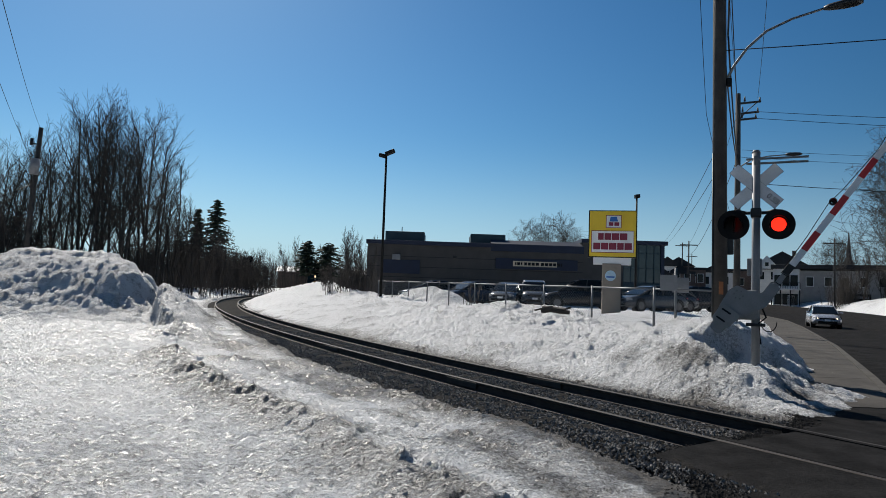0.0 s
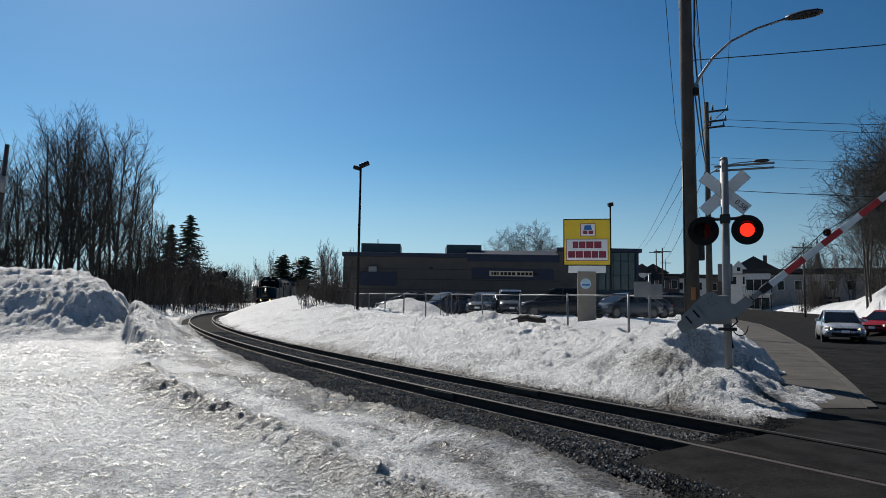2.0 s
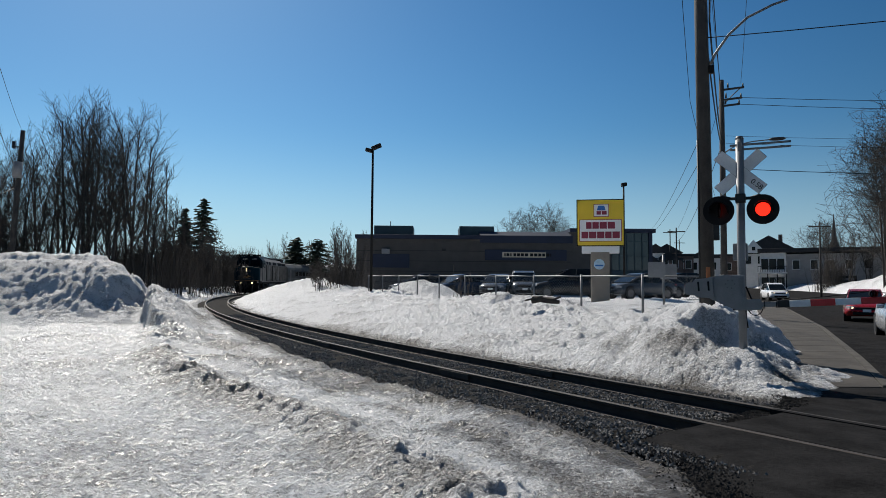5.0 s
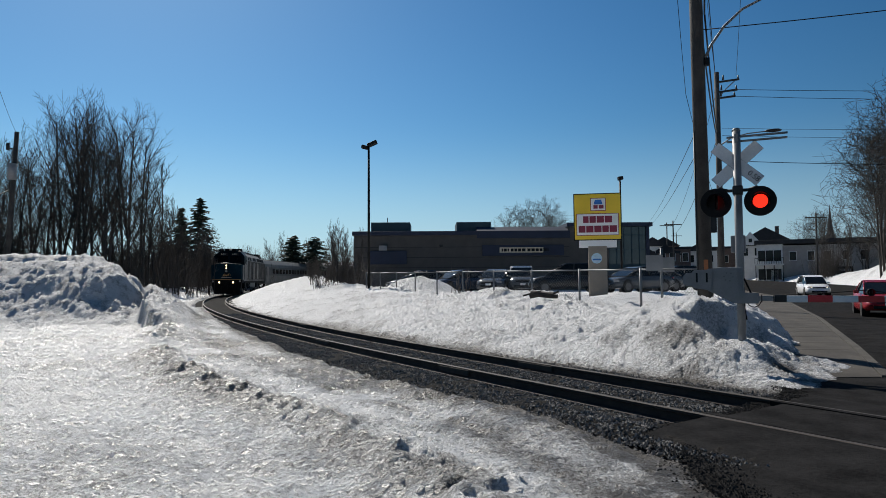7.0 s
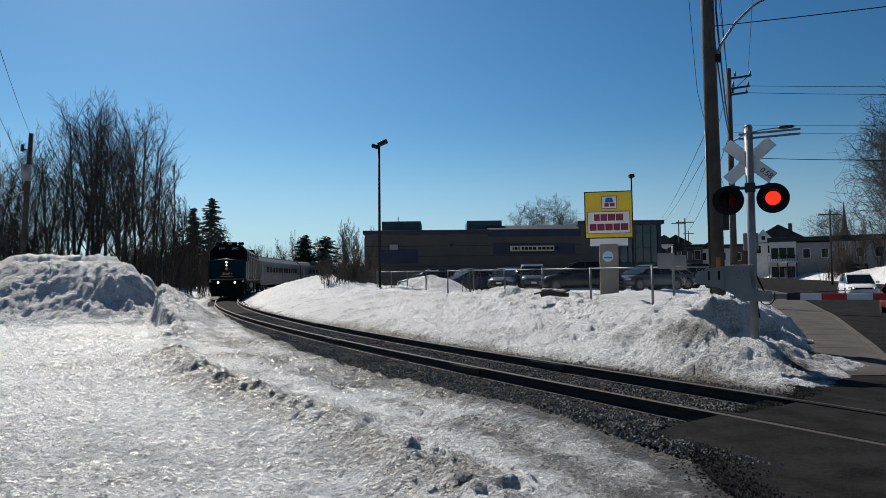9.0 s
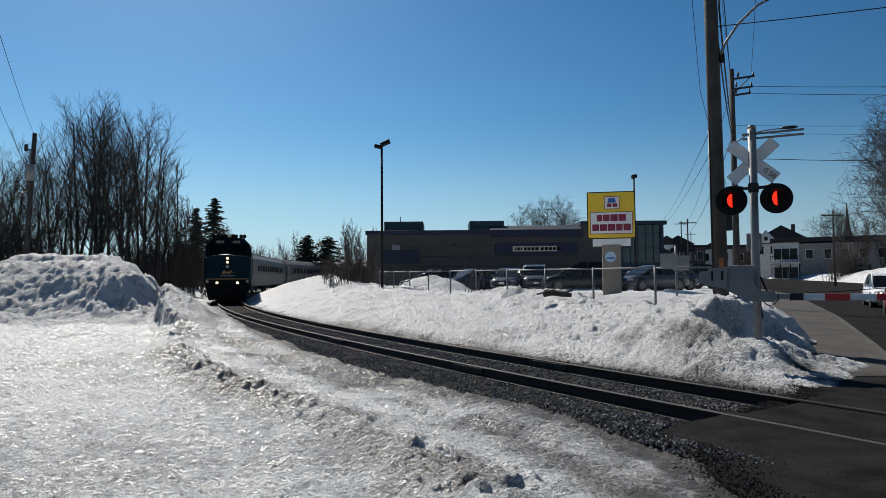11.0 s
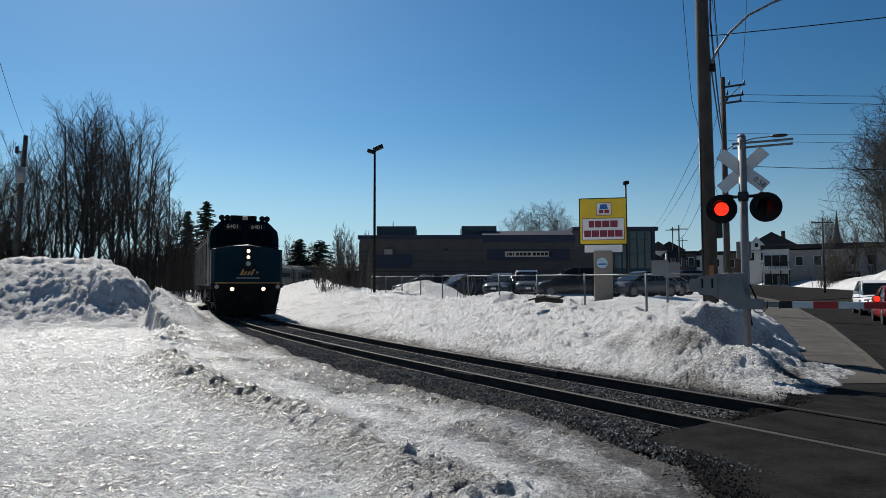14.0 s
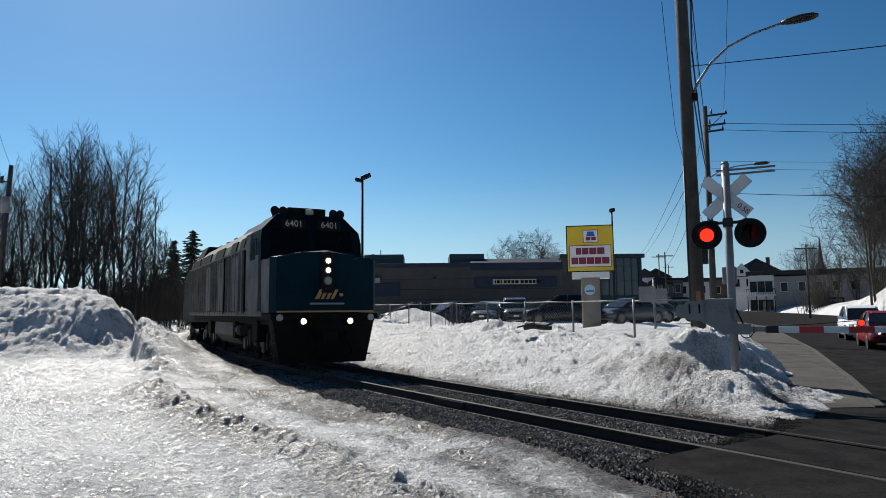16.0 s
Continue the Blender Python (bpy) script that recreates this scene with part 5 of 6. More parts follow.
def build_shop():
    t = thing("shop_building", pose(0, 59, 0), "low grey masonry shop with navy roof cladding and a glazed corner", "building")
    part("wall", box(19.0, 20, 5.0, 2.8, 10.02, 3.1), BRICKGREY, t, "grey masonry wall")
    for z in (2.1, 3.0, 3.9, 4.8):
        part("joint_course", box(19.0, 0.03, 0.05, 2.8, 0.012, z), DARKMETAL, t)
    part("left_wall_top", box(10.9, 20, 0.42, -1.2, 10.0, 5.75), BRICKGREY, t)
    part("parapet", box(11.2, 20.4, 0.36, -1.2, 9.95, 6.02, bevel=0.02), NAVY, t, "navy parapet band")
    part("sloped_roof", prism([(0.0, 5.55), (0.0, 6.2), (0.9, 6.6), (8, 6.6), (8, 5.55)], 8.2, m=pose(4.15, -0.1, 0, 0, 0, 90) @ pose(0, -8.2, 0)), NAVY, t, "navy standing-seam roof")
    for x0, x1 in ((-5.25, -1.75), (2.4, 5.5)):
        part("roof_box", box(x1 - x0, 4.0, 1.0, (x0 + x1) / 2, 3.0, 6.6, bevel=0.03), TEAL, t, "teal clad roof box")
    part("vent_pipe", rod((-3.9, 3, 7.0), (-3.9, 3, 7.7), 0.04), GALV, t)
    part("side_sign", box(3.45, 0.12, 1.2, -3.75, -0.07, 3.9, bevel=0.02), NAVY, t)
    s = part("fascia_sign", box(7.2, 0.14, 0.95, 8.2, -0.08, 4.48, bevel=0.02), NAVY, t, "navy fascia with a cream strip")
    part("strip", box(3.85, 0.03, 0.46, 8.05, -0.165, 4.5), CREAM, s)
    x = 6.3
    for w in (0.12, 0.26, 0.12, 0.0, 0.24, 0.26, 0.28, 0.3, 0.0, 0.28, 0.3, 0.28, 0.26, 0.3, 0.1):
        if w:
            part("name_bar", box(w, 0.02, 0.26, x + w / 2, -0.185, 4.5), BLACK, s)
        x += w + 0.07 if w else 0.1
    for x in (-3.9, 1.0):
        part("wall_lamp", box(0.35, 0.25, 0.25, x, -0.12, 4.9, bevel=0.04), DARKMETAL, t)
    part("air_conditioner", box(0.7, 0.4, 0.45, -4.1, -0.2, 4.72, bevel=0.02), GREYPAINT, t)
    # glazed corner block
    part("corner_wall", box(3.6, 18, 5.9, 14.0, 9.0, 3.8), BRICKGREY, t)
    part("corner_roof", box(7.6, 18.4, 0.35, 15.9, 9.0, 6.72, bevel=0.03), NAVY, t)
    part("corner_column", box(0.3, 0.3, 5.7, 19.3, 0.15, 3.7), NAVY, t)
    part("corner_glass", box(3.5, 17.6, 5.6, 17.55, 8.95, 3.75), SHOPGLASS, t, "dark glazed corner")
    for k in range(6):
        part("mullion", box(0.08, 0.08, 5.6, 15.85 + k * 0.68, 0.12, 3.75), TEAL, t)
    for z in (1.9, 3.2, 4.5, 5.8):
        part("transom", box(3.5, 0.08, 0.08, 17.55, 0.12, z), TEAL, t)
    part("corner_panel", box(3.6, 0.1, 0.9, 17.5, 0.05, 2.7), TEAL, t)
    part("number_bar", box(0.9, 0.03, 0.26, 17.6, -0.02, 2.75), CREAM, t)
    part("side_wall", box(0.3, 16, 5.4, 19.55, 10, 3.6), BRICKGREY, t)
    for x, w in ((13.2, 1.6), (15.0, 1.4)):
        part("low_window", box(w, 0.1, 0.9, x, -0.02, 2.1), SHOPGLASS, t)


build_shop()


# ---- cars ----
def build_car(name, paint, label, suv=False, lit=False, group="parked cars"):
    """A car heading along +x, centred on its wheels; parts in its space."""
    t = thing(name, Matrix(), label, "car", group)
    L, Wd, H = (4.55, 0.91, 1.66) if suv else (4.5, 0.88, 1.44)
    belt = 1.02 if suv else 0.93
    # body tub: stations along the car with bottom, belt and widths
    rings = []
    for x, zb, zt, w, wt in ((-2.25, 0.42, 0.72, 0.70, 0.66), (-2.18, 0.30, belt - 0.04, 0.82, 0.74), (-1.7, 0.24, belt + 0.02, 0.90, 0.82), (-0.6, 0.2, belt, 0.91, 0.86), (0.6, 0.2, belt, 0.91, 0.85), (1.1, 0.22, belt - 0.02, 0.91, 0.80), (1.75, 0.24, belt - 0.14, 0.89, 0.74), (2.12, 0.28, belt - 0.26, 0.80, 0.66), (2.25, 0.36, belt - 0.42, 0.68, 0.6)):
        x, w, wt = x * L / 4.5, w * Wd / 0.91, wt * Wd / 0.91
        zm = zb + (zt - zb) * 0.55
        rings.append([(x, -w * 0.92, zb), (x, -w, zb + 0.12), (x, -w, zm), (x, -wt, zt - 0.02), (x, -wt * 0.6, zt + 0.02), (x, wt * 0.6, zt + 0.02), (x, wt, zt - 0.02), (x, w, zm), (x, w, zb + 0.12), (x, w * 0.92, zb)])
    part("body", loft(rings, smooth=True), paint, t)
    # cabin
    if suv:
        st = ((-2.1, belt, 0.76, belt, 0.76), (-1.85, belt, 0.80, H - 0.10, 0.62), (-1.2, belt, 0.83, H, 0.64), (0.1, belt, 0.83, H, 0.64), (0.55, belt, 0.82, H - 0.12, 0.62), (1.3, belt, 0.76, belt, 0.74))
    else:
        st = ((-1.95, belt, 0.72, belt, 0.72), (-1.2, belt, 0.80, H - 0.10, 0.58), (-0.7, belt, 0.82, H, 0.60), (0.1, belt, 0.82, H, 0.60), (0.45, belt, 0.81, H - 0.08, 0.58), (1.3, belt, 0.75, belt, 0.73))
    rings = [[(x, -w, z0 - 0.04), (x, -wt, z1), (x, wt, z1), (x, w, z0 - 0.04)] for x, z0, w, z1, wt in st]
    cabin = part("cabin", loft(rings, smooth=False), GLASS, t, "dark car glass")
    rf = [[(x, -wt * 1.02, z1 - 0.02), (x, -wt * 0.9, z1 + 0.022), (x, wt * 0.9, z1 + 0.022), (x, wt * 1.02, z1 - 0.02)] for x, z0, w, z1, wt in st[1:-1]]
    part("roof", loft(rf), paint, t)
    for s in (-1, 1):
        for a0, b0 in ((0, 1), (3, 5)) if not suv else ((0, 1), (3, 5)):
            xa, za, wa = st[a0][0], st[a0][3], st[a0][4]
            xb, zb, wb = st[b0][0], st[b0][3], st[b0][4]
            part("pillar", rod((xa, s * wa * 1.01, za), (xb, s * wb * 1.01, zb), 0.035, seg=6), paint, t)
        part("pillar", rod((-0.25, s * 0.83, belt), (-0.3, s * 0.62, H - 0.02), 0.035, seg=6), DARKMETAL, t)
        part("mirror", box(0.14, 0.2, 0.13, 0.75, s * (Wd + 0.08), belt + 0.06, bevel=0.04), paint, t)
        lamp = part("headlight", box(0.34, 0.36, 0.14, 1.98 * L / 4.5, s * 0.56, belt - 0.30, rz=-s * 28, bevel=0.05), LENS, t)
        if lit:
            part("bulb", rod((2.16 * L / 4.5, s * 0.56, belt - 0.31), (2.18 * L / 4.5, s * 0.56, belt - 0.31), 0.05, seg=10), DIMLIGHT, lamp)
        part("tail_light", box(0.16, 0.3, 0.16, -2.12 * L / 4.5, s * 0.6, belt - 0.16, bevel=0.04), RED, t)
        part("fog_lamp", box(0.06, 0.18, 0.12, 2.2 * L / 4.5, s * 0.55, 0.42, bevel=0.02), BLACK, t)
    part("grille", box(0.08, 0.9, 0.2, 2.2 * L / 4.5, 0, belt - 0.38, bevel=0.03), BLACK, t)
    part("lower_grille", box(0.08, 1.1, 0.13, 2.22 * L / 4.5, 0, 0.38, bevel=0.03), BLACK, t)
    part("number_plate", box(0.02, 0.32, 0.12, 2.27 * L / 4.5, 0, 0.5), SIGNWHITE, t)
    for x in (-1.36, 1.36):
        for s in (-1, 1):
            wh = part("wheel", rod((x, s * 0.66, 0.32), (x, s * 0.90 * Wd / 0.9, 0.32), 0.325, seg=22), TYRE, t)
            part("rim", rod((x, s * 0.86, 0.32), (x, s * 0.905 * Wd / 0.9, 0.32), 0.21, seg=18), HUB, wh)
            part("wheel_arch", rod((x, s * 0.6, 0.36), (x, s * 0.895 * Wd / 0.9, 0.36), 0.38, seg=22), BLACK, t)
    return t


PAINTS = {k: mat(k + "_car_paint", c, 0.25, m, vary=0.06, scale=2) for k, c, m in (("silver", (0.5, 0.51, 0.53), 0.5), ("red", (0.28, 0.015, 0.02), 0.1), ("white", (0.75, 0.75, 0.76), 0.0), ("black", (0.015, 0.016, 0.018), 0.1), ("grey", (0.10, 0.105, 0.11), 0.3), ("blue", (0.03, 0.05, 0.09), 0.2))}
silver_car = build_car("sedan", PAINTS["silver"], "silver sedan on the street with headlights on", lit=True, group="cars on the street")
red_car = build_car("sedan", PAINTS["red"], "dark red sedan waiting on the street", lit=True, group="cars on the street")
white_car = build_car("sport_utility", PAINTS["white"], "white sport-utility car on the street", True, lit=True, group="cars on the street")


def park(first, places):
    for k, (x, y, rz) in enumerate(places):
        m = pose(x, y, LOT + 0.16, 0, 0, rz)
        if k:
            copy_thing(first, m)
        else:
            first.matrix_world = m


park(build_car("sport_utility", PAINTS["black"], "black sport-utility car parked behind the fence", True), [(8.0, 38.8, 172), (16.8, 46.0, 200)])
park(build_car("sedan", PAINTS["grey"], "dark grey sedan parked beside the snow heap", False), [(11.9, 38.6, 205), (4.3, 43.0, 250), (13.6, 41.5, 205)])
park(build_car("sedan", PAINTS["blue"], "dark blue sedan parked in the shop's car park", False), [(1.9, 44.0, 215), (-0.6, 44.5, 190)])
park(build_car("sport_utility", PAINTS["grey"], "grey sport-utility car parked facing the fence", True), [(5.9, 43.5, 265)])


# ---- trees and brush ----
def stick(verts, faces, pts, r0, r1, seg=3):
    """Add a bent tapering stick to plain lists."""
    o, n = len(verts), len(pts)
    for i, p in enumerate(pts):
        d = (pts[min(i + 1, n - 1)] - pts[max(i - 1, 0)]).normalized()
        s = d.cross(Vector((0.3, 1, 0.1))).normalized()
        w = s.cross(d)
        r = r0 + (r1 - r0) * i / (n - 1)
        for k in range(seg):
            a_ = 2 * math.pi * k / seg
            verts.append(tuple(p + (s * math.cos(a_) + w * math.sin(a_)) * r))
    for i in range(n - 1):
        for k in range(seg):
            faces.append((o + i * seg + k, o + i * seg + (k + 1) % seg, o + (i + 1) * seg + (k + 1) % seg, o + (i + 1) * seg + k))


def bare_tree(name, label, height, seed, spread=0.45, stems=1, counts=(13, 7, 5, 3), rise=0.5, group="bare trees", rmin=0.008, fan=0.11, reach=1.0):
    rng = random.Random(seed)
    limbs, twigs = ([], []), ([], [])

    def grow(p, d, length, r, level):
        pts, q, dd = [p.copy()], p.copy(), d.copy()
        n = 6 if level == 0 else (4 if level < 3 else 3)
        for k in range(n):
            bend = 0.035 if level == 0 else 0.07
            dd = (dd + Vector((rng.gauss(0, bend), rng.gauss(0, bend), 0.07 * rise if level else 0.03))).normalized()
            q = q + dd * (length / n)
            pts.append(q.copy())
        tip = max(r * 0.25, rmin * 0.7)
        stick(*(limbs if level < 1 else twigs), pts, r, tip, 6 if level == 0 else (4 if level == 1 else 3))
        if level >= len(counts):
            return
        for k in range(counts[level]):
            f = (0.22 if level == 0 else 0.15) + 0.8 * (k + rng.random()) / counts[level]
            f = min(f, 0.98)
            i = int(f * n)
            base = pts[i].lerp(pts[i + 1], f * n - i)
            axis = (pts[i + 1] - pts[i]).normalized()
            side = axis.cross(Vector((rng.gauss(0, 1), rng.gauss(0, 1), rng.gauss(0, 1)))).normalized()
            ang = (rng.uniform(0.35, 0.75) if level == 0 else rng.uniform(0.4, 0.9)) * (spread / 0.45)
            nd = (axis * math.cos(ang) + side * math.sin(ang) + Vector((0, 0, 0.22 * rise))).normalized()
            ll = length * (reach * rng.uniform(0.16, 0.36) * (1.3 - 0.75 * f) if level == 0 else rng.uniform(0.3, 0.55))
            grow(base, nd, ll, max(r * 0.42 * (1 - 0.5 * f), rmin), level + 1)

    for k in range(stems):
        lean = Vector((rng.gauss(0, fan), rng.gauss(0, fan), 1)) if stems > 1 else Vector((rng.gauss(0, 0.06), rng.gauss(0, 0.06), 1))
        grow(Vector((rng.gauss(0, 0.25), rng.gauss(0, 0.25), 0)) * (stems > 1), lean.normalized(), height * rng.uniform(0.85, 1.0), height * (0.011 if stems == 1 else 0.009), 0)
    t = thing(name, Matrix(), label, "tree", group)
    n = len(limbs[0]) // stems
    m = len(limbs[1]) // stems
    for k in range(stems):
        sheet("trunk", limbs[0][k * n:(k + 1) * n], [tuple(i - k * n for i in f) for f in limbs[1][k * m:(k + 1) * m]], BARK).parent = t
    tagged(sheet("crown", *twigs, TWIG), kind="stuff").parent = t
    return t


def ground_at(x, y):
    return float(land(np.array([float(x)]), np.array([float(y)]))[0][0])


def plant(kinds, spots, seed=1):
    """Copies of the kinds at x, y with a height factor."""
    rng, used = random.Random(seed), set()
    for k, (x, y, f) in enumerate(spots):
        ob = kinds[k % len(kinds)]
        m = pose(x, y, ground_at(x, y) - 0.15, 0, 0, rng.uniform(0, 360))
        if ob in used:
            c = copy_thing(ob, m)
        else:
            c = ob
            c.matrix_world = m
            used.add(ob)
        c.scale = (f, f, f)


poplars = [bare_tree("bare_poplar", "tall leafless grey-brown poplar beyond the snow heap", 12.6, s, 0.46, 1, (20, 7, 4), 0.7, rmin=0.009, reach=1.15) for s in (1, 2, 3, 4, 5)]
grove = random.Random(77)


def grove_spot(f):
    """A place in the grove and a tree's size there: tallest in the middle, low at the railway's end."""
    bearing, y = -0.77 + 0.365 * f + grove.gauss(0, 0.006), grove.uniform(42, 56)
    tall = float(np.interp(bearing, [-0.7, -0.57, -0.545, -0.50, -0.475, -0.445, -0.425, -0.405], [9.8, 10.2, 14.6, 13.2, 11.6, 12.4, 9.2, 6.5]))
    return bearing * y, y, tall * y / 46 * grove.uniform(0.78, 1.02) / 12.6


plant(poplars, [grove_spot((k / 50) ** 0.92) for k in range(51)])
slender = [bare_tree("slender_bare_tree", "slender leafless tree with pale thin branches", 8.6, s, 0.42, 2, (14, 6, 3), 0.8, rmin=0.012) for s in (11, 12, 13)]
plant(slender, [(-22.2, 55, 1.15), (-21.4, 58, 0.95), (-22.0, 62, 0.85), (-21.6, 66, 0.75), (-24, 60, 0.9), (-26, 66, 0.8), (-24.5, 72, 0.7), (-38, 112, 0.9), (-33.5, 116, 0.8), (-30, 112, 0.75), (-27.5, 118, 0.9), (-24.5, 113, 1.0), (-22.0, 122, 0.9), (-16.0, 118, 1.05), (-13.5, 112, 1.0), (-11.5, 116, 1.1), (-9.0, 110, 1.0), (-10.5, 72, 0.62), (-8.8, 70, 0.7), (-8.0, 66, 0.6), (-35.5, 108, 0.7), (-20.0, 115, 0.75), (-26, 104, 0.6), (-6.5, 47.0, 0.52), (-7.1, 49.5, 0.46), (-5.4, 48.5, 0.42)] + [(50 + 1.5 * k, 80 + (k * 7) % 9, 0.75 + 0.05 * (k % 4)) for k in range(9)])
scrub = [bare_tree("scrub_bush", "many-stemmed leafless brown scrub bush in the snow", 4.2, s, 0.55, 6, (12, 6, 4), 0.5, "scrub along the railway", 0.012, 0.26) for s in (31, 32, 33)]
spots = random.Random(40)
plant(scrub, [(-27.6 + spots.gauss(0, 2.6), 60 + 0.95 * k, spots.uniform(0.8, 1.25)) for k in range(40)] + [(spots.uniform(-36, -21.5), spots.uniform(41, 58), spots.uniform(0.7, 1.1)) for k in range(22)] + [(-8.4 + 0.75 * k, 47.0 + spots.uniform(-1.5, 1.5), spots.uniform(0.34, 0.5)) for k in range(5)] + [(spots.uniform(-30.5, -25.5), spots.uniform(38.5, 42.5), spots.uniform(1.0, 1.6)) for k in range(14)] + [(spots.uniform(52, 61), spots.uniform(66, 79), spots.uniform(0.8, 1.15)) for k in range(16)])
broad = [bare_tree("broad_bare_tree", "broad leafless street tree with dense dark twigs", 10.5, s, 0.68, 2, (18, 9, 5), 0.45, rmin=0.013, fan=0.07, reach=1.6) for s in (21, 22)]
plant(broad, [(42.0, 62.2, 1.3), (13.8, 86, 1.05), (44.2, 60.5, 1.35), (51.5, 70.5, 1.15), (46.0, 61.0, 1.3), (11.4, 88, 0.95), (16.4, 88, 0.9), (60, 104, 0.9), (66, 112, 1.0), (50, 72, 0.9), (47.8, 66.0, 1.2), (43.2, 58.6, 1.2), (44.6, 65.0, 1.25)])


def brush(name, label, count, region, h0, h1, seed):
    """Thickets of thin stems with side shoots, one mesh."""
    rng = random.Random(seed)
    verts, faces = [], []
    xs, ys = [], []
    while len(xs) < count:
        x, y = region(rng)
        xs.append(x)
        ys.append(y)
    zs = land(np.array(xs), np.array(ys))[0]
    for x, y, z in zip(xs, ys, zs):
        h = rng.uniform(h0, h1)
        p = Vector((x, y, z - 0.1))
        d = Vector((rng.gauss(0, 0.16), rng.gauss(0, 0.16), 1)) * h
        pts = [p, p + d * 0.4 + Vector((rng.gauss(0, 0.05), rng.gauss(0, 0.05), 0)), p + d]
        stick(verts, faces, pts, 0.022, 0.006)
        for k in range(5):
            f = rng.uniform(0.25, 0.95)
            b0 = p + d * f
            stick(verts, faces, [b0, b0 + Vector((rng.gauss(0, 0.22), rng.gauss(0, 0.22), rng.uniform(0.25, 0.6))) * h * 0.4 * (1.2 - f)], 0.011, 0.004)
    ob = sheet(name, verts, faces, TWIG)
    tagged(ob, label, "brush", kind="stuff")


brush("thicket", "dense brown leafless thicket under the poplars", 800, lambda r: (r.uniform(-40, -19.5), r.uniform(40, 60)), 1.5, 4.0, 5)
brush("thicket", "dark leafless scrub beside the railway bend", 900, lambda r: (-27.5 + r.gauss(0, 3.0), r.uniform(60, 98)), 2.0, 4.6, 6)
brush("thicket", "pale leafless scrub beyond the railway bend", 2400, lambda r: (r.uniform(-46, -4), r.uniform(110, 135)), 3.5, 7.5, 7)
brush("weeds", "dry bare weed stalks along the fence", 60, lambda r: (r.uniform(-7.6, -3.9), r.uniform(43, 48)), 1.0, 2.4, 8)
brush("weeds", "dry stalks beside a fence post", 8, lambda r: (1.25 + r.gauss(0, 0.25), 29.0 + r.gauss(0, 0.2)), 0.9, 1.7, 9)


def conifer(name, label, height, width, seed, bare=0.08, taper=1.0):
    rng = random.Random(seed)
    t = thing(name, Matrix(), label, "tree", "evergreens")
    limbs, leaf = ([], []), ([], [])
    stick(*limbs, [Vector((0, 0, 0)), Vector((0, 0, height * 0.5)), Vector((0, 0, height))], height * 0.014, 0.02, 6)
    n = int(height * 3.2)
    for k in range(n):
        f = bare + (1 - bare) * k / n
        z = height * f
        r = width * max(0.06, (1 - f) ** taper * (1.0 if f > bare + 0.12 else 0.75)) * rng.uniform(0.8, 1.15)
        for j in range(9):
            a_ = rng.uniform(0, 6.28)
            ln = r * rng.uniform(0.45, 1.2)
            p0 = Vector((0, 0, z + rng.gauss(0, 0.14)))
            out = Vector((math.cos(a_), math.sin(a_), 0))
            tip = p0 + out * ln + Vector((0, 0, -0.16 * ln + rng.gauss(0, 0.12)))
            stick(*limbs, [p0, p0.lerp(tip, 0.5) + Vector((0, 0, 0.06 * ln)), tip], 0.03, 0.008)
            for q in range(4):
                c = p0.lerp(tip, 0.25 + 0.24 * q)
                s = 0.16 + 0.14 * rng.random()
                o = len(leaf[0])
                side = out.cross(Vector((0, 0, 1))) * s * rng.uniform(0.8, 1.5)
                long_ = out * s * 1.5 + Vector((0, 0, -0.1 * s))
                up = Vector((0, 0, s * 0.45))
                for v in (long_, -long_, side, -side, up, -up):
                    leaf[0].append(tuple(c + v + Vector((rng.gauss(0, 0.04), rng.gauss(0, 0.04), rng.gauss(0, 0.04)))))
                for a0, b0, c0 in ((0, 2, 4), (2, 1, 4), (1, 3, 4), (3, 0, 4), (2, 0, 5), (1, 2, 5), (3, 1, 5), (0, 3, 5)):
                    leaf[1].append((o + a0, o + b0, o + c0))
    tagged(sheet("trunk", *limbs, BARK), kind="stuff").parent = t
    tagged(sheet("crown", *leaf, NEEDLE, smooth=False), kind="stuff").parent = t
    return t


conifer("spruce", "tall dark green spruce beyond the thicket", 14.2, 5.2, 1, taper=0.75).matrix_world = pose(-37.1, 108.9, 1.6)
conifer("spruce", "smaller dark green spruce beside the taller one", 12.2, 4.2, 2, taper=0.75).matrix_world = pose(-39.8, 108.0, 1.8)
conifer("pine", "round-topped dark pine behind the train", 7.4, 2.4, 3, 0.3, 0.4).matrix_world = pose(-21.9, 107.8, 2.0)
conifer("pine", "broad dark pine behind the train", 7.2, 4.0, 4, 0.3, 0.45).matrix_world = pose(-18.6, 108.6, 2.0)
brush("shrub", "round brown leafless shrub before the white house", 260, lambda r: (47.6 + r.gauss(0, 0.9), 79.5 + r.gauss(0, 0.9)), 2.0, 4.2, 23)

# ---- buildings along the street ----
SIDING = mat("white_siding", (0.68, 0.68, 0.67), 0.7, vary=0.08, scale=2)
BROWNBRICK = mat("brown_brick", (0.14, 0.10, 0.085), 0.9, vary=0.25, scale=3, bump=0.3)
ROOFDARK = mat("dark_roofing", (0.03, 0.03, 0.033), 0.85, vary=0.2, scale=2)


def window_on(parent, x, y, z, w, h):
    f = part("window", box(w + 0.16, 0.06, h + 0.16, x, y, z), SIDING, parent)
    part("pane", box(w, 0.06, h, x, y - 0.02, z), GLASS, f)


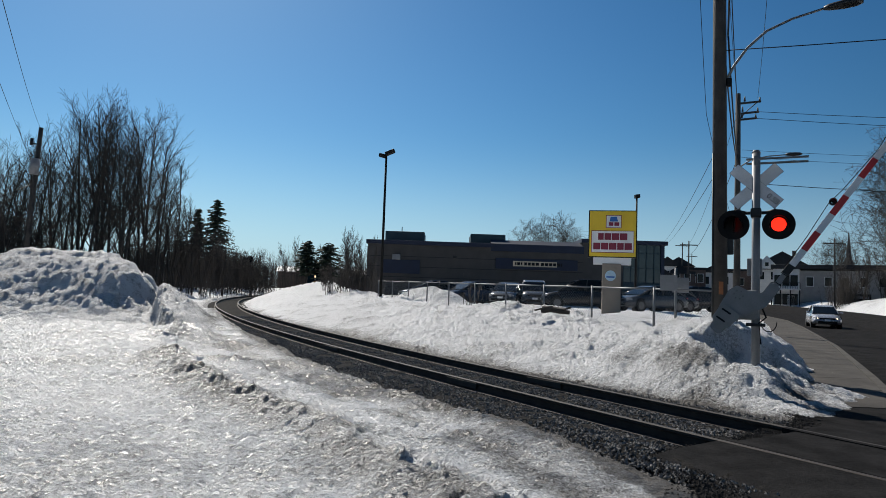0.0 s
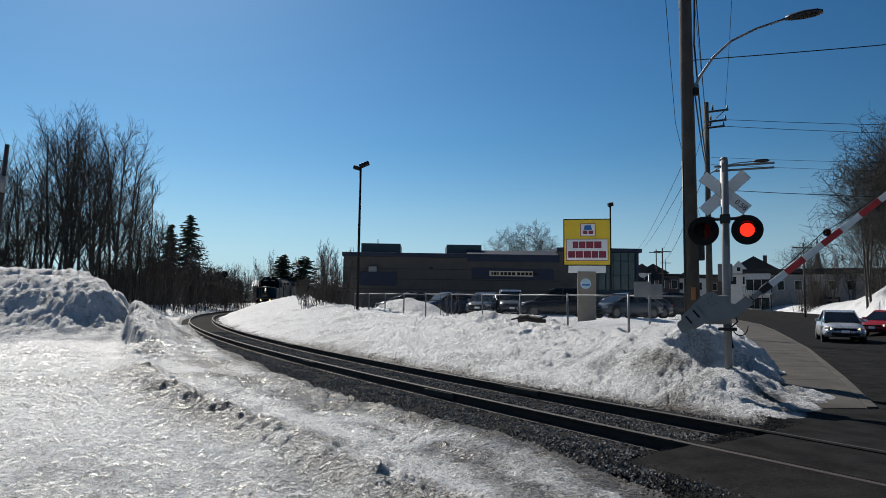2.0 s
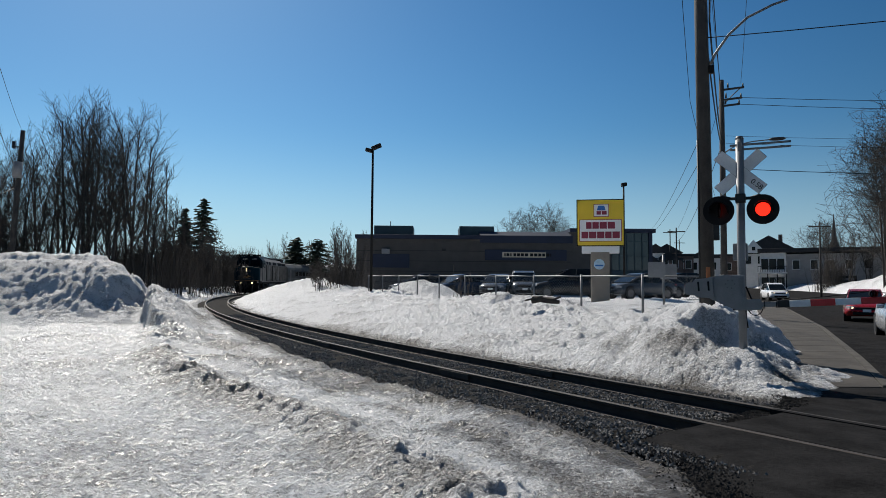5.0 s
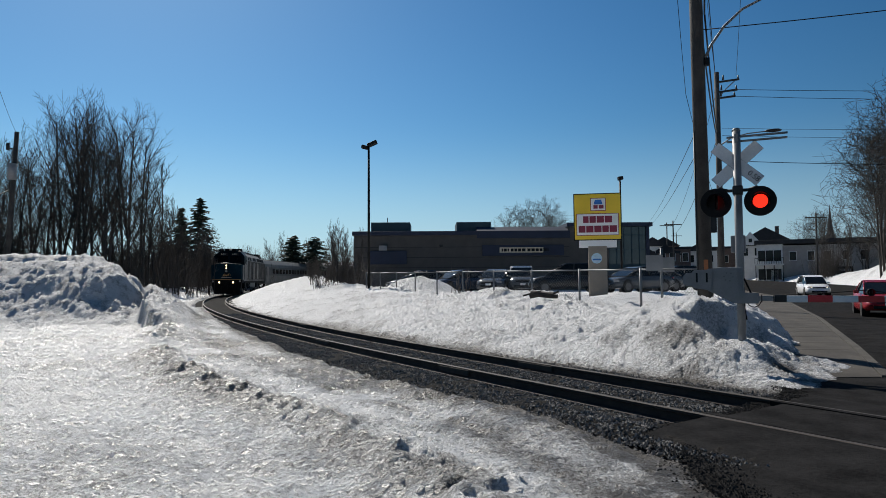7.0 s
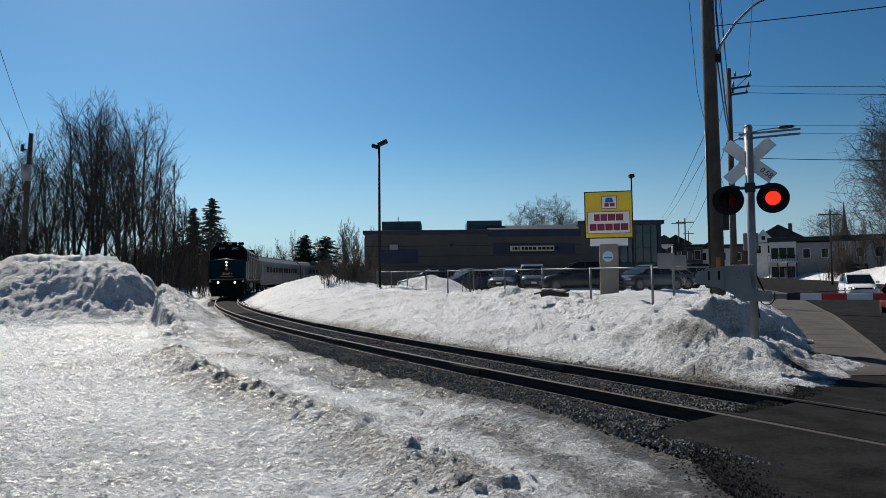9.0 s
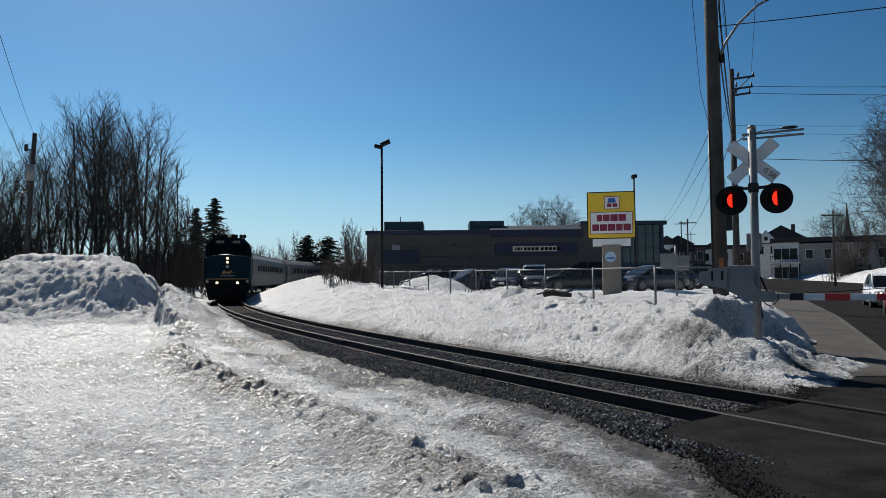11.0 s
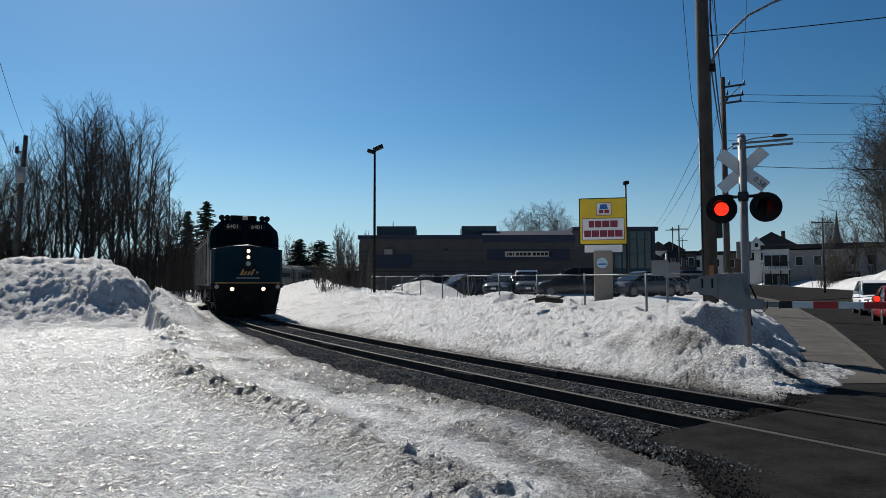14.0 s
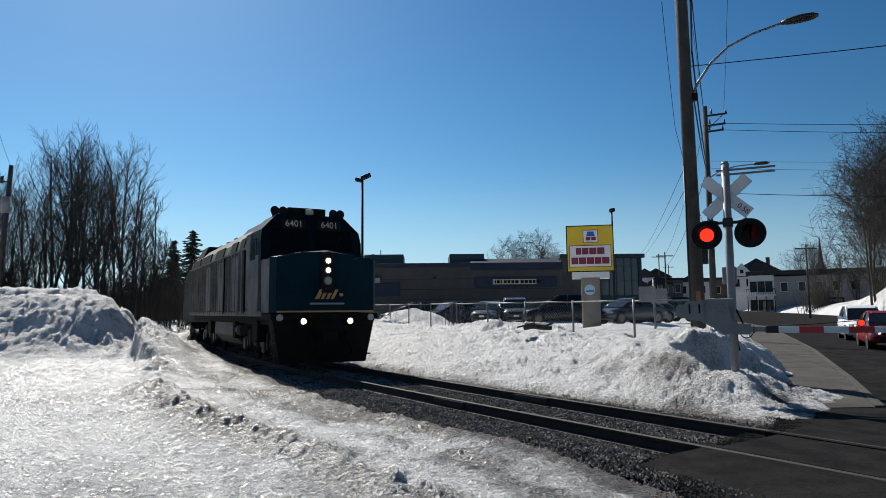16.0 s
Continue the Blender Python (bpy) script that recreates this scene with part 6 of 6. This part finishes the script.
def build_houses():
    t = thing("row_house", pose(51.4, 91.2, 1.0, 0, 0, -30), "long two-storey flat-roofed house row with pale shaded walls", "house")
    part("wall", box(3.3, 10, 5.9, -4.3, 5, 2.95), SIDING, t, "white siding")
    # long wall: pale siding coloured grey to stand in for its shade
    part("wall", box(16.5, 9.6, 5.6, 5.6, 5, 2.8), mat("shaded_siding", (0.30, 0.29, 0.28), 0.8, vary=0.15, scale=1.5), t, "pale wall, its shade put into a grey colour")
    part("roof", box(20.4, 10.6, 0.6, 4.0, 5, 6.1, bevel=0.05), ROOFDARK, t)
    for x in (-5.3, -4.3, -3.3):
        window_on(t, x, -0.02, 4.2, 0.9, 1.5)
        window_on(t, x, -0.02, 1.6, 0.9, 1.5)
    for x in (-1.4, 0.8, 2.8, 4.9, 7.0, 9.4):
        window_on(t, x, 0.18, 4.1, 0.8, 1.2)
    part("door", box(0.95, 0.08, 2.1, -3.7, -0.03, 1.15), SIDING, t)
    part("shop_board", box(2.2, 0.1, 0.9, 4.6, 0.12, 2.1), BLACK, t)
    part("shop_board_bar", box(1.6, 0.03, 0.3, 4.6, 0.05, 2.1), GREYPAINT, t)
    part("balcony", box(3.6, 1.5, 0.18, -4.3, -0.75, 2.95), SIDING, t)
    for x in (-6.0, -4.9, -3.7, -2.6):
        part("porch_post", rod((x, -1.4, 0), (x, -1.4, 2.9), 0.06, seg=8), BLACK, t)
    part("balcony_rail", box(3.6, 0.06, 0.08, -4.3, -1.45, 3.85), BLACK, t)
    for k in range(13):
        part("baluster", box(0.05, 0.05, 0.8, -6.1 + k * 0.3, -1.45, 3.45), BLACK, t)
    t = thing("gabled_house", pose(53.8, 106.5, 1.4, 0, 0, -26), "white gabled house with dark snowy roofs", "house")
    part("wall", box(9, 8, 6.2, 0, 4, 3.1), SIDING, t)
    part("roof", prism([(-5, 6.0), (0, 8.9), (5, 6.0)], 9.0, m=pose(0, -0.5, 0)), ROOFDARK, t)
    part("gable", prism([(-2.4, 6.1), (-0.6, 8.2), (1.2, 6.1)], 1.2, m=pose(-1.6, -0.9, 0)), SIDING, t)
    part("chimney", box(0.6, 0.6, 1.8, 1.8, 4, 8.4), BROWNBRICK, t)
    for x in (-3, -1.2):
        window_on(t, x, -0.03, 5.0, 0.8, 1.2)
    window_on(t, -2.2, -0.93, 6.8, 0.5, 0.6)
    for k, (x, y, w, d, h, m, rz) in enumerate(((32.4, 93, 4.5, 8, 4.6, BROWNBRICK, -16), (35.4, 106, 4, 8, 6.0, SIDING, -16), (37.4, 118, 4, 8, 6.6, BROWNBRICK, -16), (41.2, 132, 5, 9, 7.2, SIDING, -16), (28.2, 88, 3.5, 8, 4.0, SIDING, -14), (49, 152, 9, 9, 8.0, BROWNBRICK, -18), (55, 168, 12, 9, 8.5, BROWNBRICK, -20), (24.4, 84, 5, 10, 5.0, BROWNBRICK, -14), (33.9, 96, 4, 8, 4.4, BROWNBRICK, -16), (36.8, 99, 3.6, 8, 5.4, BROWNBRICK, -16), (38.6, 110, 4.6, 8, 6.2, BROWNBRICK, -16), (45.6, 112, 5, 8, 5.4, SIDING, -22), (49.5, 118, 9, 8, 6.0, BROWNBRICK, -24))):
        t = thing("town_building", pose(x, y, float(street_z(y)), 0, 0, rz), "small two-storey town building with a shaded front" if m is BROWNBRICK else "small pale two-storey town building with dark windows", "building", "buildings along the street")
        part("wall", box(w, d, h, 0, d / 2, h / 2), m, t)
        part("roof", prism([(-w / 2 - 0.3, h), (0, h + 1.5), (w / 2 + 0.3, h)], d + 0.5, m=pose(0, -0.25, 0)) if k in (1, 3, 4, 8, 10, 11) else box(w + 0.3, d + 0.3, 0.35, 0, d / 2, h + 0.1), ROOFDARK, t)
        for z in (1.5, 4.1):
            for j in range(3):
                window_on(t, (j - 1) * w * 0.3, -0.03, z, 0.7, 1.2)
    t = thing("church_steeple", pose(104, 172, 0), "slim grey church steeple above the roofs", "church")
    part("tower", box(3.0, 3.0, 9, 0, 0, 8), GREYPAINT, t)
    part("spire", loft([[(r * math.cos(q), r * math.sin(q), z) for q in [math.pi * k / 4 for k in range(8)]] for z, r in ((12.4, 1.5), (14.5, 0.7), (21.5, 0.04))]), ROOFDARK, t)
    # shed roof and snow heap seen over the train
    t = thing("shed", pose(-14, 128, 1.6, 0, 0, 8), "long low shed with a snow-covered roof", "building")
    part("wall", box(34, 8, 3.4, 0, 4, 1.7), BROWNBRICK, t)
    part("roof", prism([(0, 3.3), (4.2, 4.4), (8.4, 3.3)], 34.6, m=pose(17.3, -0.2, 0, 0, 0, 90)), WHITEPAINT, t, "snow-covered roof")
    # signal post by the bend
    t = thing("railway_signal", pose(-26.2, 91.3, 0), "railway signal post with two round black targets", "railway signal")
    part("post", rod((0, 0, 0.8), (0, 0, 5.9), 0.07), BLACK, t)
    for z in (5.5, 4.1):
        part("target", rod((0, -0.14, z), (0, -0.1, z), 0.42, seg=20), BLACK, t)
        part("lamp_box", box(0.3, 0.4, 0.3, 0, 0.1, z, bevel=0.03), BLACK, t)
    tagged(part("relay_cabinet", box(0.8, 0.5, 0.5, -27.2, 90.2, ground_at(-27.2, 90.2) + 0.22, bevel=0.02), DARKMETAL), "small dark relay cabinet in the snow", "cabinet")


build_houses()


# ---- what moves ----
def lane(x, y, turn=0):
    """The pose of a car on the street, facing the crossing."""
    az = radians(float(np.interp(y, [15, 35, 48, 60, 80], [28, 26, 22, 14, 12])))
    return pose(x, y, float(street_z(y)) + 0.01, 0, 0, math.degrees(math.atan2(-math.cos(az), -math.sin(az))) - turn)


def motions():
    times = [k * 0.5 for k in range(33)]
    walk(loco, [(t, riding(front_at(t), 3.9, 13.1)) for t in times])
    for k, c in enumerate(coaches):
        back = 17.6 + 26.2 * k
        walk(c, [(t, riding(front_at(t) + back, 3.6, 22.2)) for t in times])
    walk(gate_arm, [(t, pose(-0.3, -0.24, 1.6, 0, -a, 0)) for t, a in ((0, 55.4), (0.5, 52.5), (1, 49), (1.5, 44.6), (2, 40), (2.5, 34), (3, 27.5), (3.5, 20.5), (4, 14), (4.5, 8.5), (5, 3.5), (5.5, 0.3), (6, 0), (16, 0))])
    # the two lamps flash in turn
    for rotor, on in zip(list(rotors) + arm_lenses, (False, True, False, False, False)):
        x, y, z = rotor.matrix_basis.translation
        face = {True: 0, False: 104}
        rows = [(0, pose(x, y, z, 0, 0, face[on]))]
        for k in range(33):
            f = 1 + round((0.193 + 0.4905 * k) * FPS)
            rows += [((f - 2) / FPS, pose(x, y, z, 0, 0, face[on])), ((f - 1) / FPS, pose(x, y, z, 0, 0, 52)), (f / FPS, pose(x, y, z, 0, 0, face[not on]))]
            on = not on
        walk(rotor, rows + [(16, pose(x, y, z, 0, 0, face[on]))])
    walk(silver_car, [(t, lane(x, y)) for t, x, y in ((0, 25.5, 45.1), (1, 22.8, 38.2), (2, 20.0, 31.5), (3, 17.4, 26.2), (4, 16.2, 23.5), (5, 14.9, 20.6), (6.5, 12.6, 16.2), (7, 12.5, 16.0), (16, 12.5, 16.0))])
    walk(red_car, [(t, lane(x, y, w)) for t, x, y, w in ((0, 28.7, 37.6, 32), (1.4, 28.4, 37.5, 32), (2, 26.6, 37.4, 30), (3, 23.6, 35.9, 28), (3.5, 23.1, 35.2, 22), (4, 21.9, 33.8, 16), (4.5, 21.0, 32.5, 9), (6, 19.7, 29.8, 2), (6.8, 19.0, 28.2, 0), (7.5, 18.5, 26.9, 0), (8.5, 18.35, 26.3, 0), (9.2, 18.35, 26.2, 0), (16, 18.35, 26.2, 0))])
    walk(white_car, [(t, lane(x, y)) for t, x, y in ((0, 39.5, 104), (4, 34.6, 72), (7, 30.8, 53.6), (8, 29.2, 48.7), (9, 26.8, 43.2), (10, 24.2, 37.6), (11, 22.3, 33.8), (11.5, 22.0, 33.2), (12.5, 21.9, 33.1), (16, 21.9, 33.1))])



motions()
